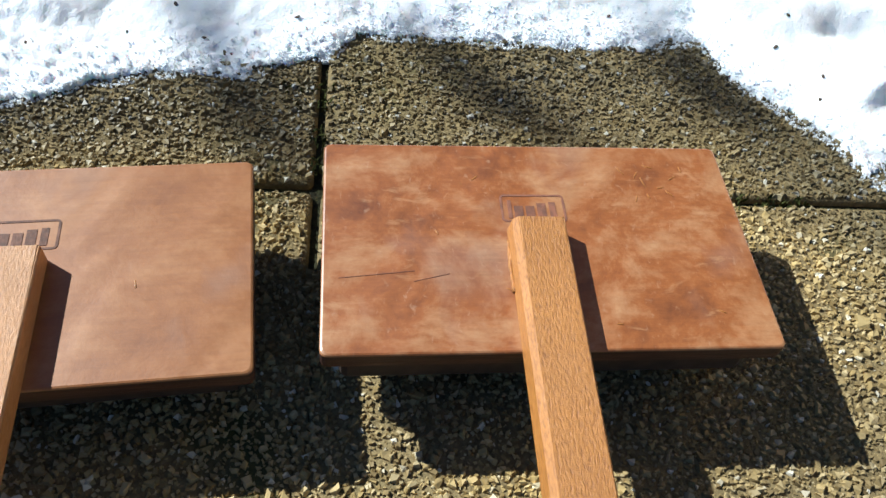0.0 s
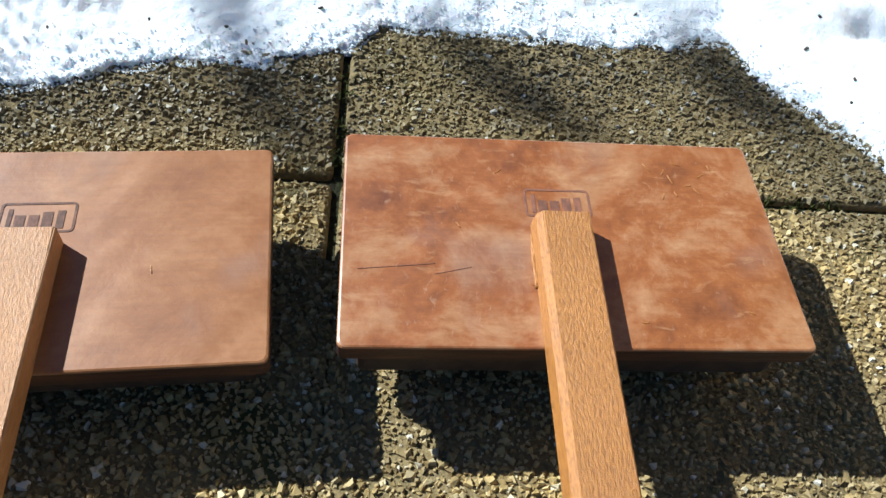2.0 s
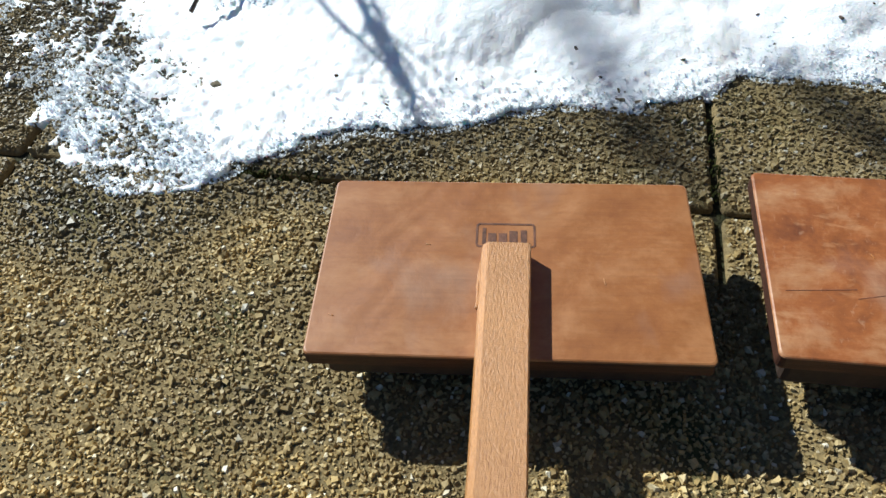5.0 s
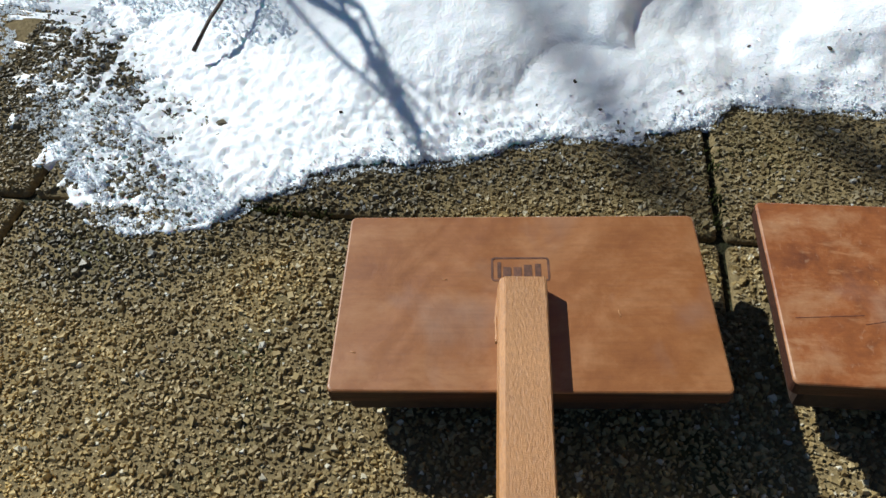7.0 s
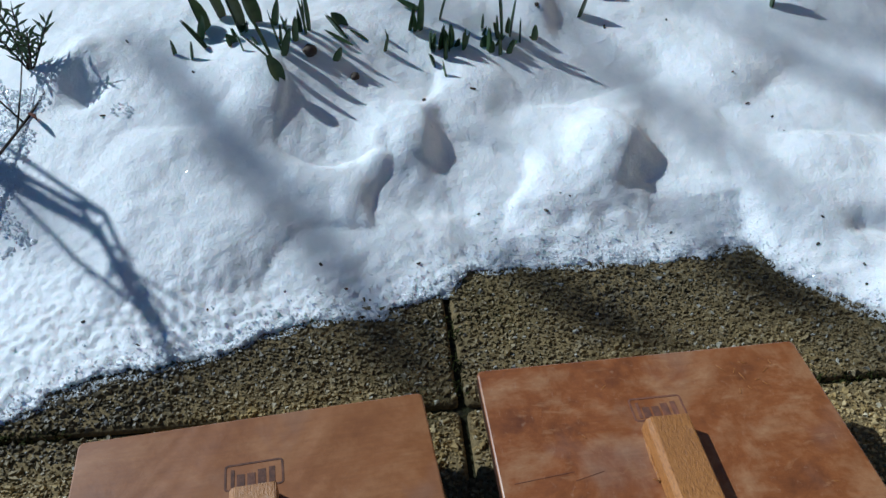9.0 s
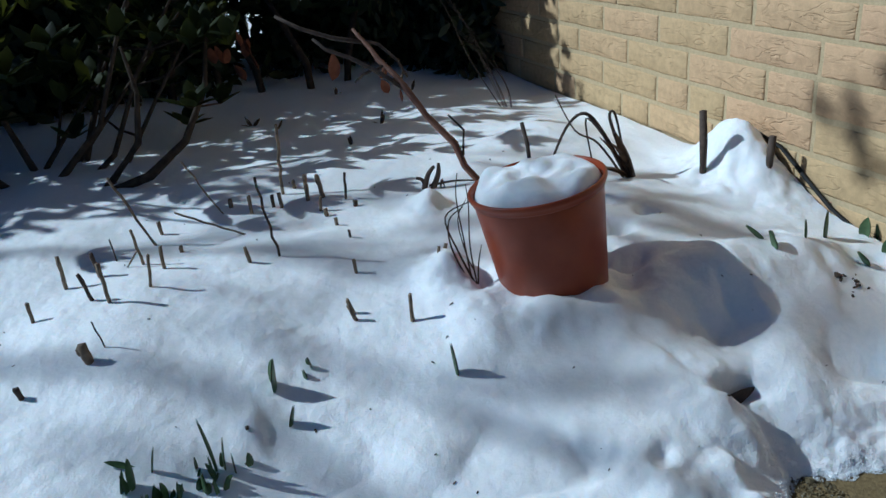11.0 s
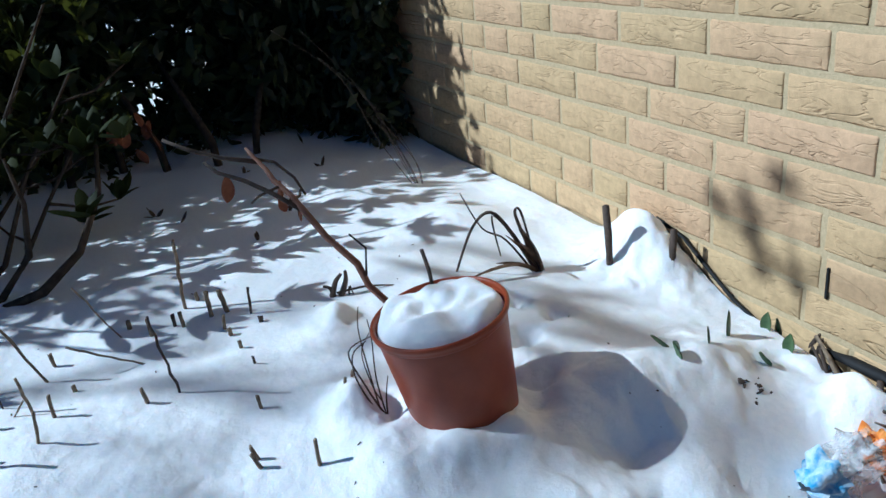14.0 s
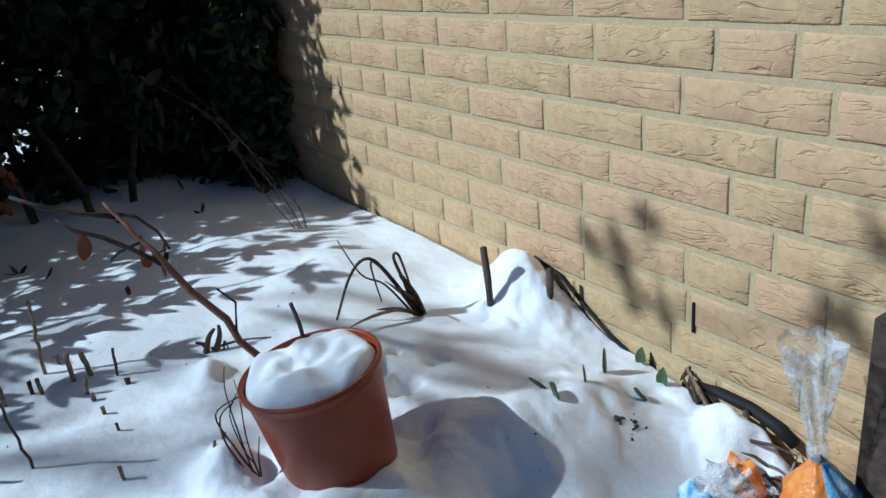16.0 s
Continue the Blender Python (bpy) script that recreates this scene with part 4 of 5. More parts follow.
for cx, cy, spread, count_ in ((0.222, -1.080, 0.020, 12), (0.208, -1.020, 0.016, 10), (0.232, -1.300, 0.030, 10), (0.255, -1.225, 0.022, 6)):
    for k in range(count_):
        sprout(cx + prng.gauss(0, spread * 0.6), cy + prng.gauss(0, spread), prng.uniform(-0.004, 0.004), prng.uniform(-0.005, 0.008), prng.uniform(0.006, 0.024), prng.uniform(0.0018, 0.0045))


def stake(x, y, z, lean, height, r, deep=0.06):
    bm = tube([(0, 0, -deep), (0.2 * lean, 0.9 * lean, height * 0.5), (0.4 * lean, 1.8 * lean, height)], [r, r * 1.05, r * 0.95], 8)
    ob = link_mesh("plant_stake", bm, DARKSTALK)
    ob.location = (x, y, z)
    tagged(ob, "dark weathered wooden plant stake in the snow", "plant stake", "stakes by the wall")


stake(-0.151, -0.122, 0.160, -0.004, 0.110, 0.0066)
stake(-0.066, -0.058, on_snow(-0.066, -0.058) - 0.004, 0.002, 0.052, 0.0062)
part("weep_slot", box(0.1985, 0.2030, -0.0090, 0.004, 0.197, 0.246, 0.0012), RUBBER_AND_GAP, wall, "dark open joint in the brickwork", smooth=False)

# withered bulbs lying on the snow
for x, y, r in ((0.264, -1.212, 0.008), (0.278, -1.168, 0.005), (0.16, -0.975, 0.003), (0.30, -1.10, 0.0025)):
    bm = bmesh.new()
    bmesh.ops.create_icosphere(bm, subdivisions=2, radius=r, matrix=Matrix.Diagonal((1.2, 0.9, 0.7, 1)))
    for v in bm.verts:
        v.co *= prng.uniform(0.85, 1.12)
    ob = link_mesh("seed_husk", bm, DARKSTALK)
    ob.location = (x, y, on_snow(x, y) + 0.3 * r)
    tagged(ob, "small withered brown husk lying on snow", "husk", "husks on the snow")

# scraps of withered plants further back
for x, y, n_ in ((-1.014, -0.805, 5), (-0.676, -0.636, 2), (-0.926, -0.759, 3), (-0.804, -0.533, 3), (-1.10, -0.36, 4), (-1.2, -0.55, 4)):
    ob = thing("withered_scrap", pose(x, y, on_snow(x, y) - 0.004, 0, 0, prng.uniform(0, 360)), "small scrap of withered dark leaves on snow", "dead plant", "withered scraps")
    for k in range(n_):
        part("leaf", blade(prng.uniform(0.02, 0.04), 0.009, None, pose(0, 0, 0, prng.uniform(-70, 70), prng.uniform(-70, 70), 70 * k), 0.3, 0.4, 4), DARKSTALK, ob)

# dark grit melting out along the snow's edge
for k in range(20):
    y = prng.uniform(-1.4, -0.6)
    x = float(np.interp(y, RIM_Y, RIM_X)) - prng.uniform(0.015, 0.09)
    ob = link_mesh("grit", box(-0.5, 0.5, -0.4, 0.4, -0.3, 0.3, 0.12, 1), DARKSTALK)
    q = prng.uniform(0.002, 0.0046)
    ob.matrix_world = pose(x, y, on_snow(x, y), prng.uniform(0, 40), prng.uniform(0, 40), prng.uniform(0, 360)) @ Matrix.Diagonal((q, q * 0.8, q * 0.6, 1))
    tagged(ob, "dark grain of grit in melting snow", "grit", "grit in the snow's edge")

# bits of dark litter sprinkled on the snow
for k in range(60):
    x, y = prng.uniform(-0.5, 0.42), prng.uniform(-1.45, -0.2)
    if (x - 0.05) ** 2 + (y + 0.53) ** 2 < 0.012:
        continue
    ob = link_mesh("litter", box(-0.5, 0.5, -0.35, 0.35, -0.3, 0.3, 0.1, 1), DARKSTALK)
    q = prng.uniform(0.0012, 0.0038)
    ob.matrix_world = pose(x, y, on_snow(x, y) + 0.0005, prng.uniform(0, 60), prng.uniform(0, 60), prng.uniform(0, 360)) @ Matrix.Diagonal((q * prng.uniform(1, 2), q, q * 0.6, 1))
    tagged(ob, "crumb of dark plant litter on the snow", "litter", "litter on the snow")


def bent(name, label, category, base, strands, mat, group=""):
    """A tuft of bent stems; each strand lists steps of sideways, up, depth, and a radius."""
    ob = thing(name, Matrix.Translation(base), label, category, group)
    for strand, r in strands:
        pts = [SIDE * a + Vector((0, 0, b)) + Vector((-0.944, 0.33, 0)) * c for a, b, c in strand]
        fine = []
        for i in range(len(pts) - 1):
            p0, p1, p2, p3 = pts[max(i - 1, 0)], pts[i], pts[i + 1], pts[min(i + 2, len(pts) - 1)]
            for k in range(5):
                u = k / 5
                fine.append(0.5 * (2 * p1 + (p2 - p0) * u + (2 * p0 - 5 * p1 + 4 * p2 - p3) * u * u + (3 * p1 - p0 - 3 * p2 + p3) * u ** 3))
        fine.append(pts[-1])
        radii = [r * (1 - 0.6 * k / len(fine)) for k in range(len(fine))]
        part("stem", tube(fine, radii, 6), mat, ob)
    return ob


bent("withered_tuft", "withered brown tuft of bent leaves by the wall", "dead plant", (-0.219, -0.224, 0.14),
     ((((0, 0, 0), (-0.012, 0.05, 0), (-0.034, 0.095, 0)), 0.008), (((0, 0, 0.005), (-0.018, 0.05, 0.005), (-0.04, 0.12, 0.01), (-0.03, 0.125, 0.01), (-0.012, 0.04, 0.01)), 0.004),
      (((-0.005, 0, 0), (-0.05, 0.09, 0), (-0.085, 0.135, 0), (-0.12, 0.11, 0), (-0.155, 0.03, 0)), 0.0045), (((0, 0, 0), (-0.045, 0.08, 0.01), (-0.08, 0.12, 0.02), (-0.07, 0.04, 0.02)), 0.003),
      (((-0.01, 0, 0), (-0.06, 0.075, 0.01), (-0.10, 0.10, 0.02), (-0.13, 0.16, 0.05)), 0.0025)), DARKSTALK)
bent_tuft = bpy.data.objects["withered_tuft"]
WITHERED = plain("withered_leaf", (0.075, 0.042, 0.022), (0.21, 0.125, 0.065), 60.0, 0.75)
for ln, wd, lean, turn_, curl in ((0.105, 0.020, 14, -80, 0.10), (0.120, 0.016, 20, -100, 0.25), (0.135, 0.015, 26, -85, 0.9), (0.115, 0.013, 8, -60, 0.5), (0.09, 0.014, 30, -110, 0.6)):
    part("leaf", blade(ln, wd, None, Matrix.Rotation(radians(lean), 4, "X") @ Matrix.Rotation(radians(turn_), 4, "Z"), curl, 0.5, 9, 0.0012), WITHERED, bent_tuft, "broad withered strap leaf")
bent("dry_grass", "thin dry grass stems bent over the pot's rim", "dry grass", (0.012, -0.628, 0.135),
     ((((0.0, 0, 0), (-0.02, 0.05, 0), (-0.035, 0.105, 0), (0.0, 0.125, 0)), 0.0018), (((-0.004, 0, 0), (-0.012, 0.07, 0), (-0.018, 0.13, 0.01), (-0.014, 0.16, 0.02)), 0.0014),
      (((0.002, 0, 0), (-0.004, 0.06, 0), (-0.002, 0.12, 0), (-0.004, 0.15, 0)), 0.0013), (((-0.008, 0.0, 0), (-0.03, 0.06, 0), (-0.03, 0.10, 0), (-0.01, 0.118, 0)), 0.0016),
      (((0.004, 0, 0), (0.006, 0.03, 0), (0.012, 0.06, 0)), 0.0014), (((0.0, 0.02, 0), (-0.01, 0.05, -0.005), (-0.018, 0.10, 0), (-0.004, 0.13, 0)), 0.0012)), DARKSTALK)
bent("withered_clump", "shrivelled dark brown leaves on a low stem", "dead plant", (-0.32, -0.590, 0.165),
     ((((0, 0, 0), (0.01, 0.03, 0), (0.022, 0.045, 0)), 0.006), (((0.005, 0, 0), (0.0, 0.02, 0), (-0.012, 0.026, 0)), 0.005), (((0.01, 0.01, 0), (0.06, 0.015, 0), (0.11, 0.01, 0)), 0.0025),
      (((0.015, 0, 0), (0.028, 0.03, 0), (0.03, 0.05, 0)), 0.006), (((0.03, 0.0, 0), (0.034, 0.02, 0), (0.04, -0.01, 0)), 0.002)), DARKSTALK)
trng = random.Random(15)
shoots = []
for k in range(7):
    u, f = trng.uniform(0.45, 1.0), trng.uniform(-0.07, 0.05)
    a, h_ = (-0.24 + f) * u, 0.44 * u
    shoots.append((((0, -0.02, 0), (a * 0.22 + f * 0.4, h_ * 0.34, 0.0), (a * 0.55, h_ * 0.70 + trng.uniform(-0.015, 0.015), 0.01), (a, h_, 0.02 + trng.uniform(-0.02, 0.02))), trng.uniform(0.0006, 0.0012)))
bent("thin_shoots", "bare thin brown twigs fanning up by the brick wall", "twig", (-0.833, -0.183, 0.125), tuple(shoots), DARKSTALK)
twig = thing("low_twig", Matrix(), "slender dark twig with a curled brown leaf", "twig")
for pts, r in ((((0.497, -1.511, 0.016), (0.47, -1.504, 0.030), (0.42, -1.492, 0.045), (0.33, -1.474, 0.062), (0.26, -1.450, 0.090)), 0.0019), (((0.335, -1.475, 0.061), (0.31, -1.505, 0.072), (0.27, -1.535, 0.085)), 0.0012), (((0.345, -1.478, 0.059), (0.30, -1.485, 0.080), (0.26, -1.492, 0.10)), 0.001), (((0.42, -1.492, 0.045), (0.40, -1.515, 0.05), (0.37, -1.53, 0.052)), 0.001)):
    part("stem", tube(pts, [r * (1 - 0.5 * k / len(pts)) for k in range(len(pts))], 6), DARKSTALK, twig)
part("leaf", blade(0.030, 0.012, None, pose(0.325, -1.470, 0.064, -60, 20, -30), 0.3, 0.6, 6, 0.0006), DRYLEAF, twig, "curled brown leaf")

# arching sprig beside the paving, its frayed shade lying over the slush
sprig = thing("arching_sprig", Matrix(), "bundle of thin arching dry lavender stems", "dry plant")
for k in range(8):
    o = [Vector((prng.gauss(0, q), prng.gauss(0, q), prng.gauss(0, q))) for q in (0.012, 0.016, 0.012, 0.008)]
    end_ = prng.uniform(0.75, 1.0)
    pts = [Vector((0.10, -1.93, 0.05)) + o[0], Vector((0.17, -1.86, 0.30)) + o[1], Vector((0.272, -1.763, 0.37)) + o[2], Vector((0.272, -1.763, 0.37)).lerp(Vector((0.419, -1.623, 0.30)), end_) + o[3]]
    part("stem", tube(pts, [0.003, 0.0028, 0.0024, 0.0012], 5), DARKSTALK, sprig)
    for j in range(3):
        p = pts[2].lerp(pts[3], prng.uniform(0.0, 0.95))
        part("twig", tube([p, p + Vector((prng.uniform(0.005, 0.05), prng.uniform(-0.02, 0.04), prng.uniform(-0.03, 0.03)))], [0.0014, 0.0006], 4), DARKSTALK, sprig)

# low herb sprig
herb = thing("herb_sprig", pose(0.262, -1.490, on_snow(0.262, -1.490) - 0.005), "small dark green herb sprig in snow", "herb")
for k in range(5):
    way = Vector((prng.uniform(-0.5, 0.3), prng.uniform(-0.5, 0.7), 1)).normalized() * prng.uniform(0.05, 0.075)
    part("stem", tube([(0, 0, 0), way * 0.5, way], [0.0013, 0.0011, 0.0007], 5), DARKSTALK, herb)
    bm = bmesh.new()
    for j in range(26):
        q = way * (0.25 + 0.75 * j / 26)
        blade(0.014, 0.0028, bm, Matrix.Translation(q) @ pose(0, 0, 0, prng.uniform(20, 75), 0, 137.5 * j), 0.1, 0.2, 2, 0.0003)
    tagged(part("needles", bm, SPROUT, herb), kind="stuff")

# ---- reddish branch rising behind the pot ----
limb = thing("bare_branch", Matrix(), "reddish brown bare branch rising from the snow", "branch")
part("stem", tube([(-0.14, -0.52, 0.13), (-0.118, -0.552, 0.225), (-0.132, -0.578, 0.262), (-0.146, -0.586, 0.295), (-0.176, -0.618, 0.338), (-0.198, -0.640, 0.380), (-0.228, -0.648, 0.398), (-0.25, -0.664, 0.418), (-0.275, -0.668, 0.432), (-0.29, -0.680, 0.450), (-0.305, -0.686, 0.462)], [0.0060, 0.0058, 0.0053, 0.0058, 0.0050, 0.0053, 0.0042, 0.0045, 0.0036, 0.0034, 0.0024], 9), BRANCH, limb)
for pts, r in ((((-0.20, -0.639, 0.377), (-0.23, -0.672, 0.404), (-0.26, -0.705, 0.425), (-0.28, -0.738, 0.440), (-0.30, -0.752, 0.455)), 0.0042),
               (((-0.285, -0.675, 0.442), (-0.31, -0.72, 0.452), (-0.33, -0.765, 0.470), (-0.34, -0.80, 0.492)), 0.0042),
               (((-0.29, -0.676, 0.445), (-0.29, -0.650, 0.435), (-0.27, -0.628, 0.41), (-0.25, -0.620, 0.385)), 0.003),
               (((-0.24, -0.66, 0.41), (-0.25, -0.69, 0.40), (-0.27, -0.70, 0.385)), 0.0025),
               (((-0.13, -0.58, 0.28), (-0.16, -0.565, 0.31), (-0.17, -0.585, 0.335)), 0.0022),
               (((-0.22, -0.652, 0.39), (-0.25, -0.63, 0.385), (-0.27, -0.62, 0.392)), 0.0028)):
    part("twig", tube(pts, [r * (1 - 0.5 * k / len(pts)) for k in range(len(pts))], 7), DARKSTALK, limb)
for x, y, z, a, size in ((-0.285, -0.728, 0.432, 165, 0.042), (-0.255, -0.655, 0.415, 140, 0.030), (-0.26, -0.66, 0.385, 200, 0.024), (-0.275, -0.648, 0.40, 120, 0.022), (-0.23, -0.64, 0.372, 160, 0.02)):
    bm = blade(size, size * 0.62, None, pose(x, y, z, a, 15, prng.uniform(0, 90)), 0.35, 0.7, 6, 0.0006)
    part("dry_leaf", bm, DRYLEAF, limb, "curled rust-brown dry leaf")
stick = link_mesh("pot_stick", tube([(0, 0, -0.05), (-0.003, -0.006, 0.03), (-0.006, -0.012, 0.062)], [0.0032, 0.003, 0.0028], 7), DARKSTALK)
stick.location = (-0.012, -0.520, 0.285)
tagged(stick, "short dark stick standing in the pot's snow", "stick")


# ---- shrubs ----
def leaf_cloud(name, places, length, width, mat, parent, seed):
    """Many small folded leaves joined into one mesh; places are (position, direction) pairs."""
    r = np.random.RandomState(seed)
    n = len(places)
    pos = np.array([p for p, _ in places])
    way = np.array([w for _, w in places])
    way /= np.linalg.norm(way, axis=1)[:, None]
    other = r.normal(size=(n, 3))
    a = np.cross(way, other)
    a /= np.linalg.norm(a, axis=1)[:, None]
    b = np.cross(way, a)
    ln = length * r.uniform(0.65, 1.15, n)[:, None]
    wd = width * r.uniform(0.75, 1.1, n)[:, None] / 2
    tip = pos + way * ln + b * ln * 0.12
    mid = pos + way * ln * 0.5
    v = np.stack([pos, mid + a * wd + b * wd * 0.4, mid, mid - a * wd + b * wd * 0.4, tip, pos + way * ln * 0.2 + a * wd * 0.6, pos + way * ln * 0.2 - a * wd * 0.6, pos + way * ln * 0.8 + a * wd * 0.62 + b * ln * 0.08, pos + way * ln * 0.8 - a * wd * 0.62 + b * ln * 0.08], 1).reshape(-1, 3)
    quads = np.array([[0, 5, 1, 2], [0, 2, 3, 6], [2, 1, 7, 4], [2, 4, 8, 3]])
    f = (quads[None] + 9 * np.arange(n)[:, None, None]).reshape(-1, 4)
    me = bpy.data.meshes.new(name)
    me.from_pydata(v.tolist(), [], f.tolist())
    me.materials.append(mat)
    me.shade_smooth()
    ob = new(name, me)
    ob.parent = parent
    return tagged(ob, kind="stuff")


shrub = thing("laurel_shrub", pose(-0.70, -1.14, 0.0), "leafy dark green laurel shrub with bare lower limbs", "shrub")
srng = random.Random(8)
tips = []


def open_side(q):
    """The crown is thin towards the sunny clearing before the pot."""
    s_ = (q.z - 0.12) / 0.635
    return not (q.x - 0.70 + 0.372 * s_ > -0.66 and q.y - 1.14 + 0.720 * s_ > -1.08) or srng.random() < 0.10


for k in range(12):
    ang = srng.uniform(0, 2 * math.pi)
    reach = srng.uniform(0.25, 0.75)
    tip = Vector((-0.20 + reach * math.cos(ang) * 0.85, -0.10 + reach * math.sin(ang) * 0.85, srng.uniform(0.40, 0.80)))
    tip.x, tip.y = min(tip.x, 0.04), min(tip.y, 0.24)
    foot = Vector((srng.uniform(-0.26, -0.06), srng.uniform(-0.30, -0.10), 0.02))
    mid = foot.lerp(tip, 0.45) + Vector((srng.uniform(-0.08, 0.08), srng.uniform(-0.08, 0.08), -0.06))
    pts = [foot, foot.lerp(mid, 0.5) + Vector((srng.uniform(-0.03, 0.03), srng.uniform(-0.03, 0.03), 0)), mid, mid.lerp(tip, 0.5) + Vector((srng.uniform(-0.04, 0.04), srng.uniform(-0.04, 0.04), 0)), tip]
    part("limb", tube(pts, [0.012, 0.009, 0.006, 0.004, 0.0025], 7), BARK, shrub)
    for j in range(9):
        u = srng.uniform(0.45, 1.0)
        p = pts[2].lerp(tip, (u - 0.45) / 0.55)
        q = p + Vector((srng.uniform(-0.2, 0.2), srng.uniform(-0.2, 0.2), srng.uniform(-0.08, 0.2)))
        if not open_side(q):
            continue
        tips.append(q)
        if j < 3:
            part("twig", tube([p, p.lerp(q, 0.5) + Vector((0, 0, -0.015)), q], [0.004, 0.003, 0.002], 5), BARK, shrub)
# the low limb that bows out over the snow
part("limb", tube([(0.02, 0.02, 0.16), (0.06, 0.09, 0.19), (0.03, 0.17, 0.24), (-0.02, 0.23, 0.33), (-0.04, 0.25, 0.42)], [0.013, 0.010, 0.008, 0.006, 0.004], 8), BARK, shrub)
part("limb", tube([(0.0, 0.0, 0.16), (-0.02, 0.08, 0.24), (-0.02, 0.10, 0.34), (-0.03, 0.09, 0.43)], [0.010, 0.007, 0.005, 0.003], 8), BARK, shrub)
for q in ((-0.04, 0.25, 0.43), (-0.06, 0.30, 0.42), (-0.03, 0.22, 0.41), (-0.03, 0.09, 0.45), (-0.08, 0.16, 0.42), (0.12, -0.10, 0.42), (0.14, -0.02, 0.46), (0.16, -0.16, 0.50), (0.10, 0.04, 0.55)):
    tips.append(Vector(q))
for k in range(170):
    q = Vector((srng.gauss(-0.34, 0.20), srng.gauss(-0.20, 0.26), srng.uniform(0.28, 0.95)))
    if open_side(q):
        tips.append(q)
LEAVES = []
for k in range(6):
    bm = blade(0.068, 0.029, None, None, 0.12 + 0.05 * k, 0.25, 5, 0.0005)
    me = bpy.data.meshes.new("leaf")
    bm.normal_update()
    bm.to_mesh(me)
    bm.free()
    me.materials.append(LEAF)
    me.shade_smooth()
    LEAVES.append(me)
tips.sort(key=lambda q: -(q.x + 0.3 * q.y - 0.25 * q.z))
cloud, made = [], 0
for q in tips:
    for j in range(7):
        turn_, tilt = j * 360 / 7 * 1.618 + srng.uniform(-20, 20), srng.uniform(15, 65)
        if made < 290:
            ob = new("leaf", LEAVES[srng.randrange(6)])
            ob.parent = shrub
            size_ = srng.uniform(0.75, 1.15)
            ob.matrix_basis = Matrix.Translation(q) @ pose(0, 0, 0, 0, 0, turn_) @ pose(0, 0, 0, 0, tilt, 0) @ Matrix.Diagonal((size_, size_, size_, 1))
            made += 1
        else:
            t_ = radians(tilt)
            cloud.append((q[:], (math.sin(t_) * math.cos(radians(turn_)), math.sin(t_) * math.sin(radians(turn_)), math.cos(t_))))
leaf_cloud("foliage", cloud, 0.060, 0.026, LEAF, shrub, 3)

hedge = thing("evergreen_hedge", Matrix(), "tall dense evergreen hedge, almost black in shade", "hedge")
hrng = np.random.RandomState(17)
for k in range(16):
    x, y = hrng.uniform(-1.95, -1.55), -0.15 - 2.6 * k / 16 + hrng.uniform(-0.05, 0.05)
    pts = [(x, y, 0.0), (x + hrng.uniform(-0.06, 0.06), y + hrng.uniform(-0.06, 0.06), 0.45), (x + hrng.uniform(-0.1, 0.1), y + hrng.uniform(-0.1, 0.1), 0.75), (x + hrng.uniform(-0.1, 0.1), y + hrng.uniform(-0.1, 0.1), 1.0)]
    part("stem", tube(pts, [0.018, 0.015, 0.011, 0.005], 7), BARK, hedge)
for k in range(6):
    x, y = hrng.uniform(-1.52, -1.32), -0.48 - 0.12 * k + hrng.uniform(-0.05, 0.05)
    lean = hrng.uniform(-0.10, 0.10)
    part("stem", tube([(x, y, 0.05), (x + hrng.uniform(-0.03, 0.03), y + 0.3 * lean, 0.24), (x - 0.10, y + lean, 0.36), (x - 0.25, y + 1.6 * lean, 0.45)], [0.015, 0.012, 0.009, 0.005], 7), BARK, hedge)
n = 95000
hx = hrng.uniform(-2.3, -1.25, n)
hy = hrng.uniform(-3.0, -0.03, n)
hz = 0.08 + hrng.uniform(0, 1, n) * np.interp(hy, (-1.6, -1.1, -0.7), (0.80, 1.02, 1.35))
face = np.interp(hy, (-2.0, -1.1, -0.6, -0.3, 0.0), (-1.42, -1.46, -1.52, -1.50, -1.42)) - np.interp(hy, (-0.8, -0.5), (0, 1)) * 0.14 * np.clip((hz - 0.5) / 0.3, 0, 1) + 0.10 * np.clip((hz - 0.45) / 0.5, 0, 1) * np.interp(hy, (-0.5, -0.1), (1, 0.3)) + 0.09 * vnoise(hy, hz, 5, 51) + 0.05 * vnoise(hy, hz, 13, 52)
keep = (hx < face) & (hz > 0.14 + 0.05 * vnoise(hy, hx, 6, 53)) & (vnoise(hy + 0.10 * hx, hz - 0.16 * hx, 15, 54) > np.where(hy < -0.55, -0.28, -0.8)) & ((hrng.uniform(0, 1, n) < 0.66) | (hz > 0.60 + 0.12 * vnoise(hy, hx, 4, 59)) | (hy > -0.45) | (hy < -1.15))
hp = np.stack([hx, hy, hz], -1)[keep]
hw = hrng.normal(size=(len(hp), 3)) + np.array([0.5, 0.2, -0.4])
# unseen stretch of hedge, added to keep sun off the laurel and middle snow
n = 9000
cx, cy, cz = hrng.uniform(-2.2, -1.05, n), hrng.uniform(-2.45, -1.95, n), 0.1 + 1.1 * hrng.uniform(0, 1, n)
keep = vnoise(cx * 1.3 + cy, cz, 7, 55) > -0.25
hp = np.concatenate([hp, np.stack([cx, cy, cz], -1)[keep]])
hw = hrng.normal(size=(len(hp), 3)) + np.array([0.5, 0.2, -0.4])
leaf_cloud("foliage", list(zip(hp.tolist(), hw.tolist())), 0.066, 0.032, HEDGE_LEAF, hedge, 9)
# extra leaves added over the wall's shaded strip to blacken it
n = 5200
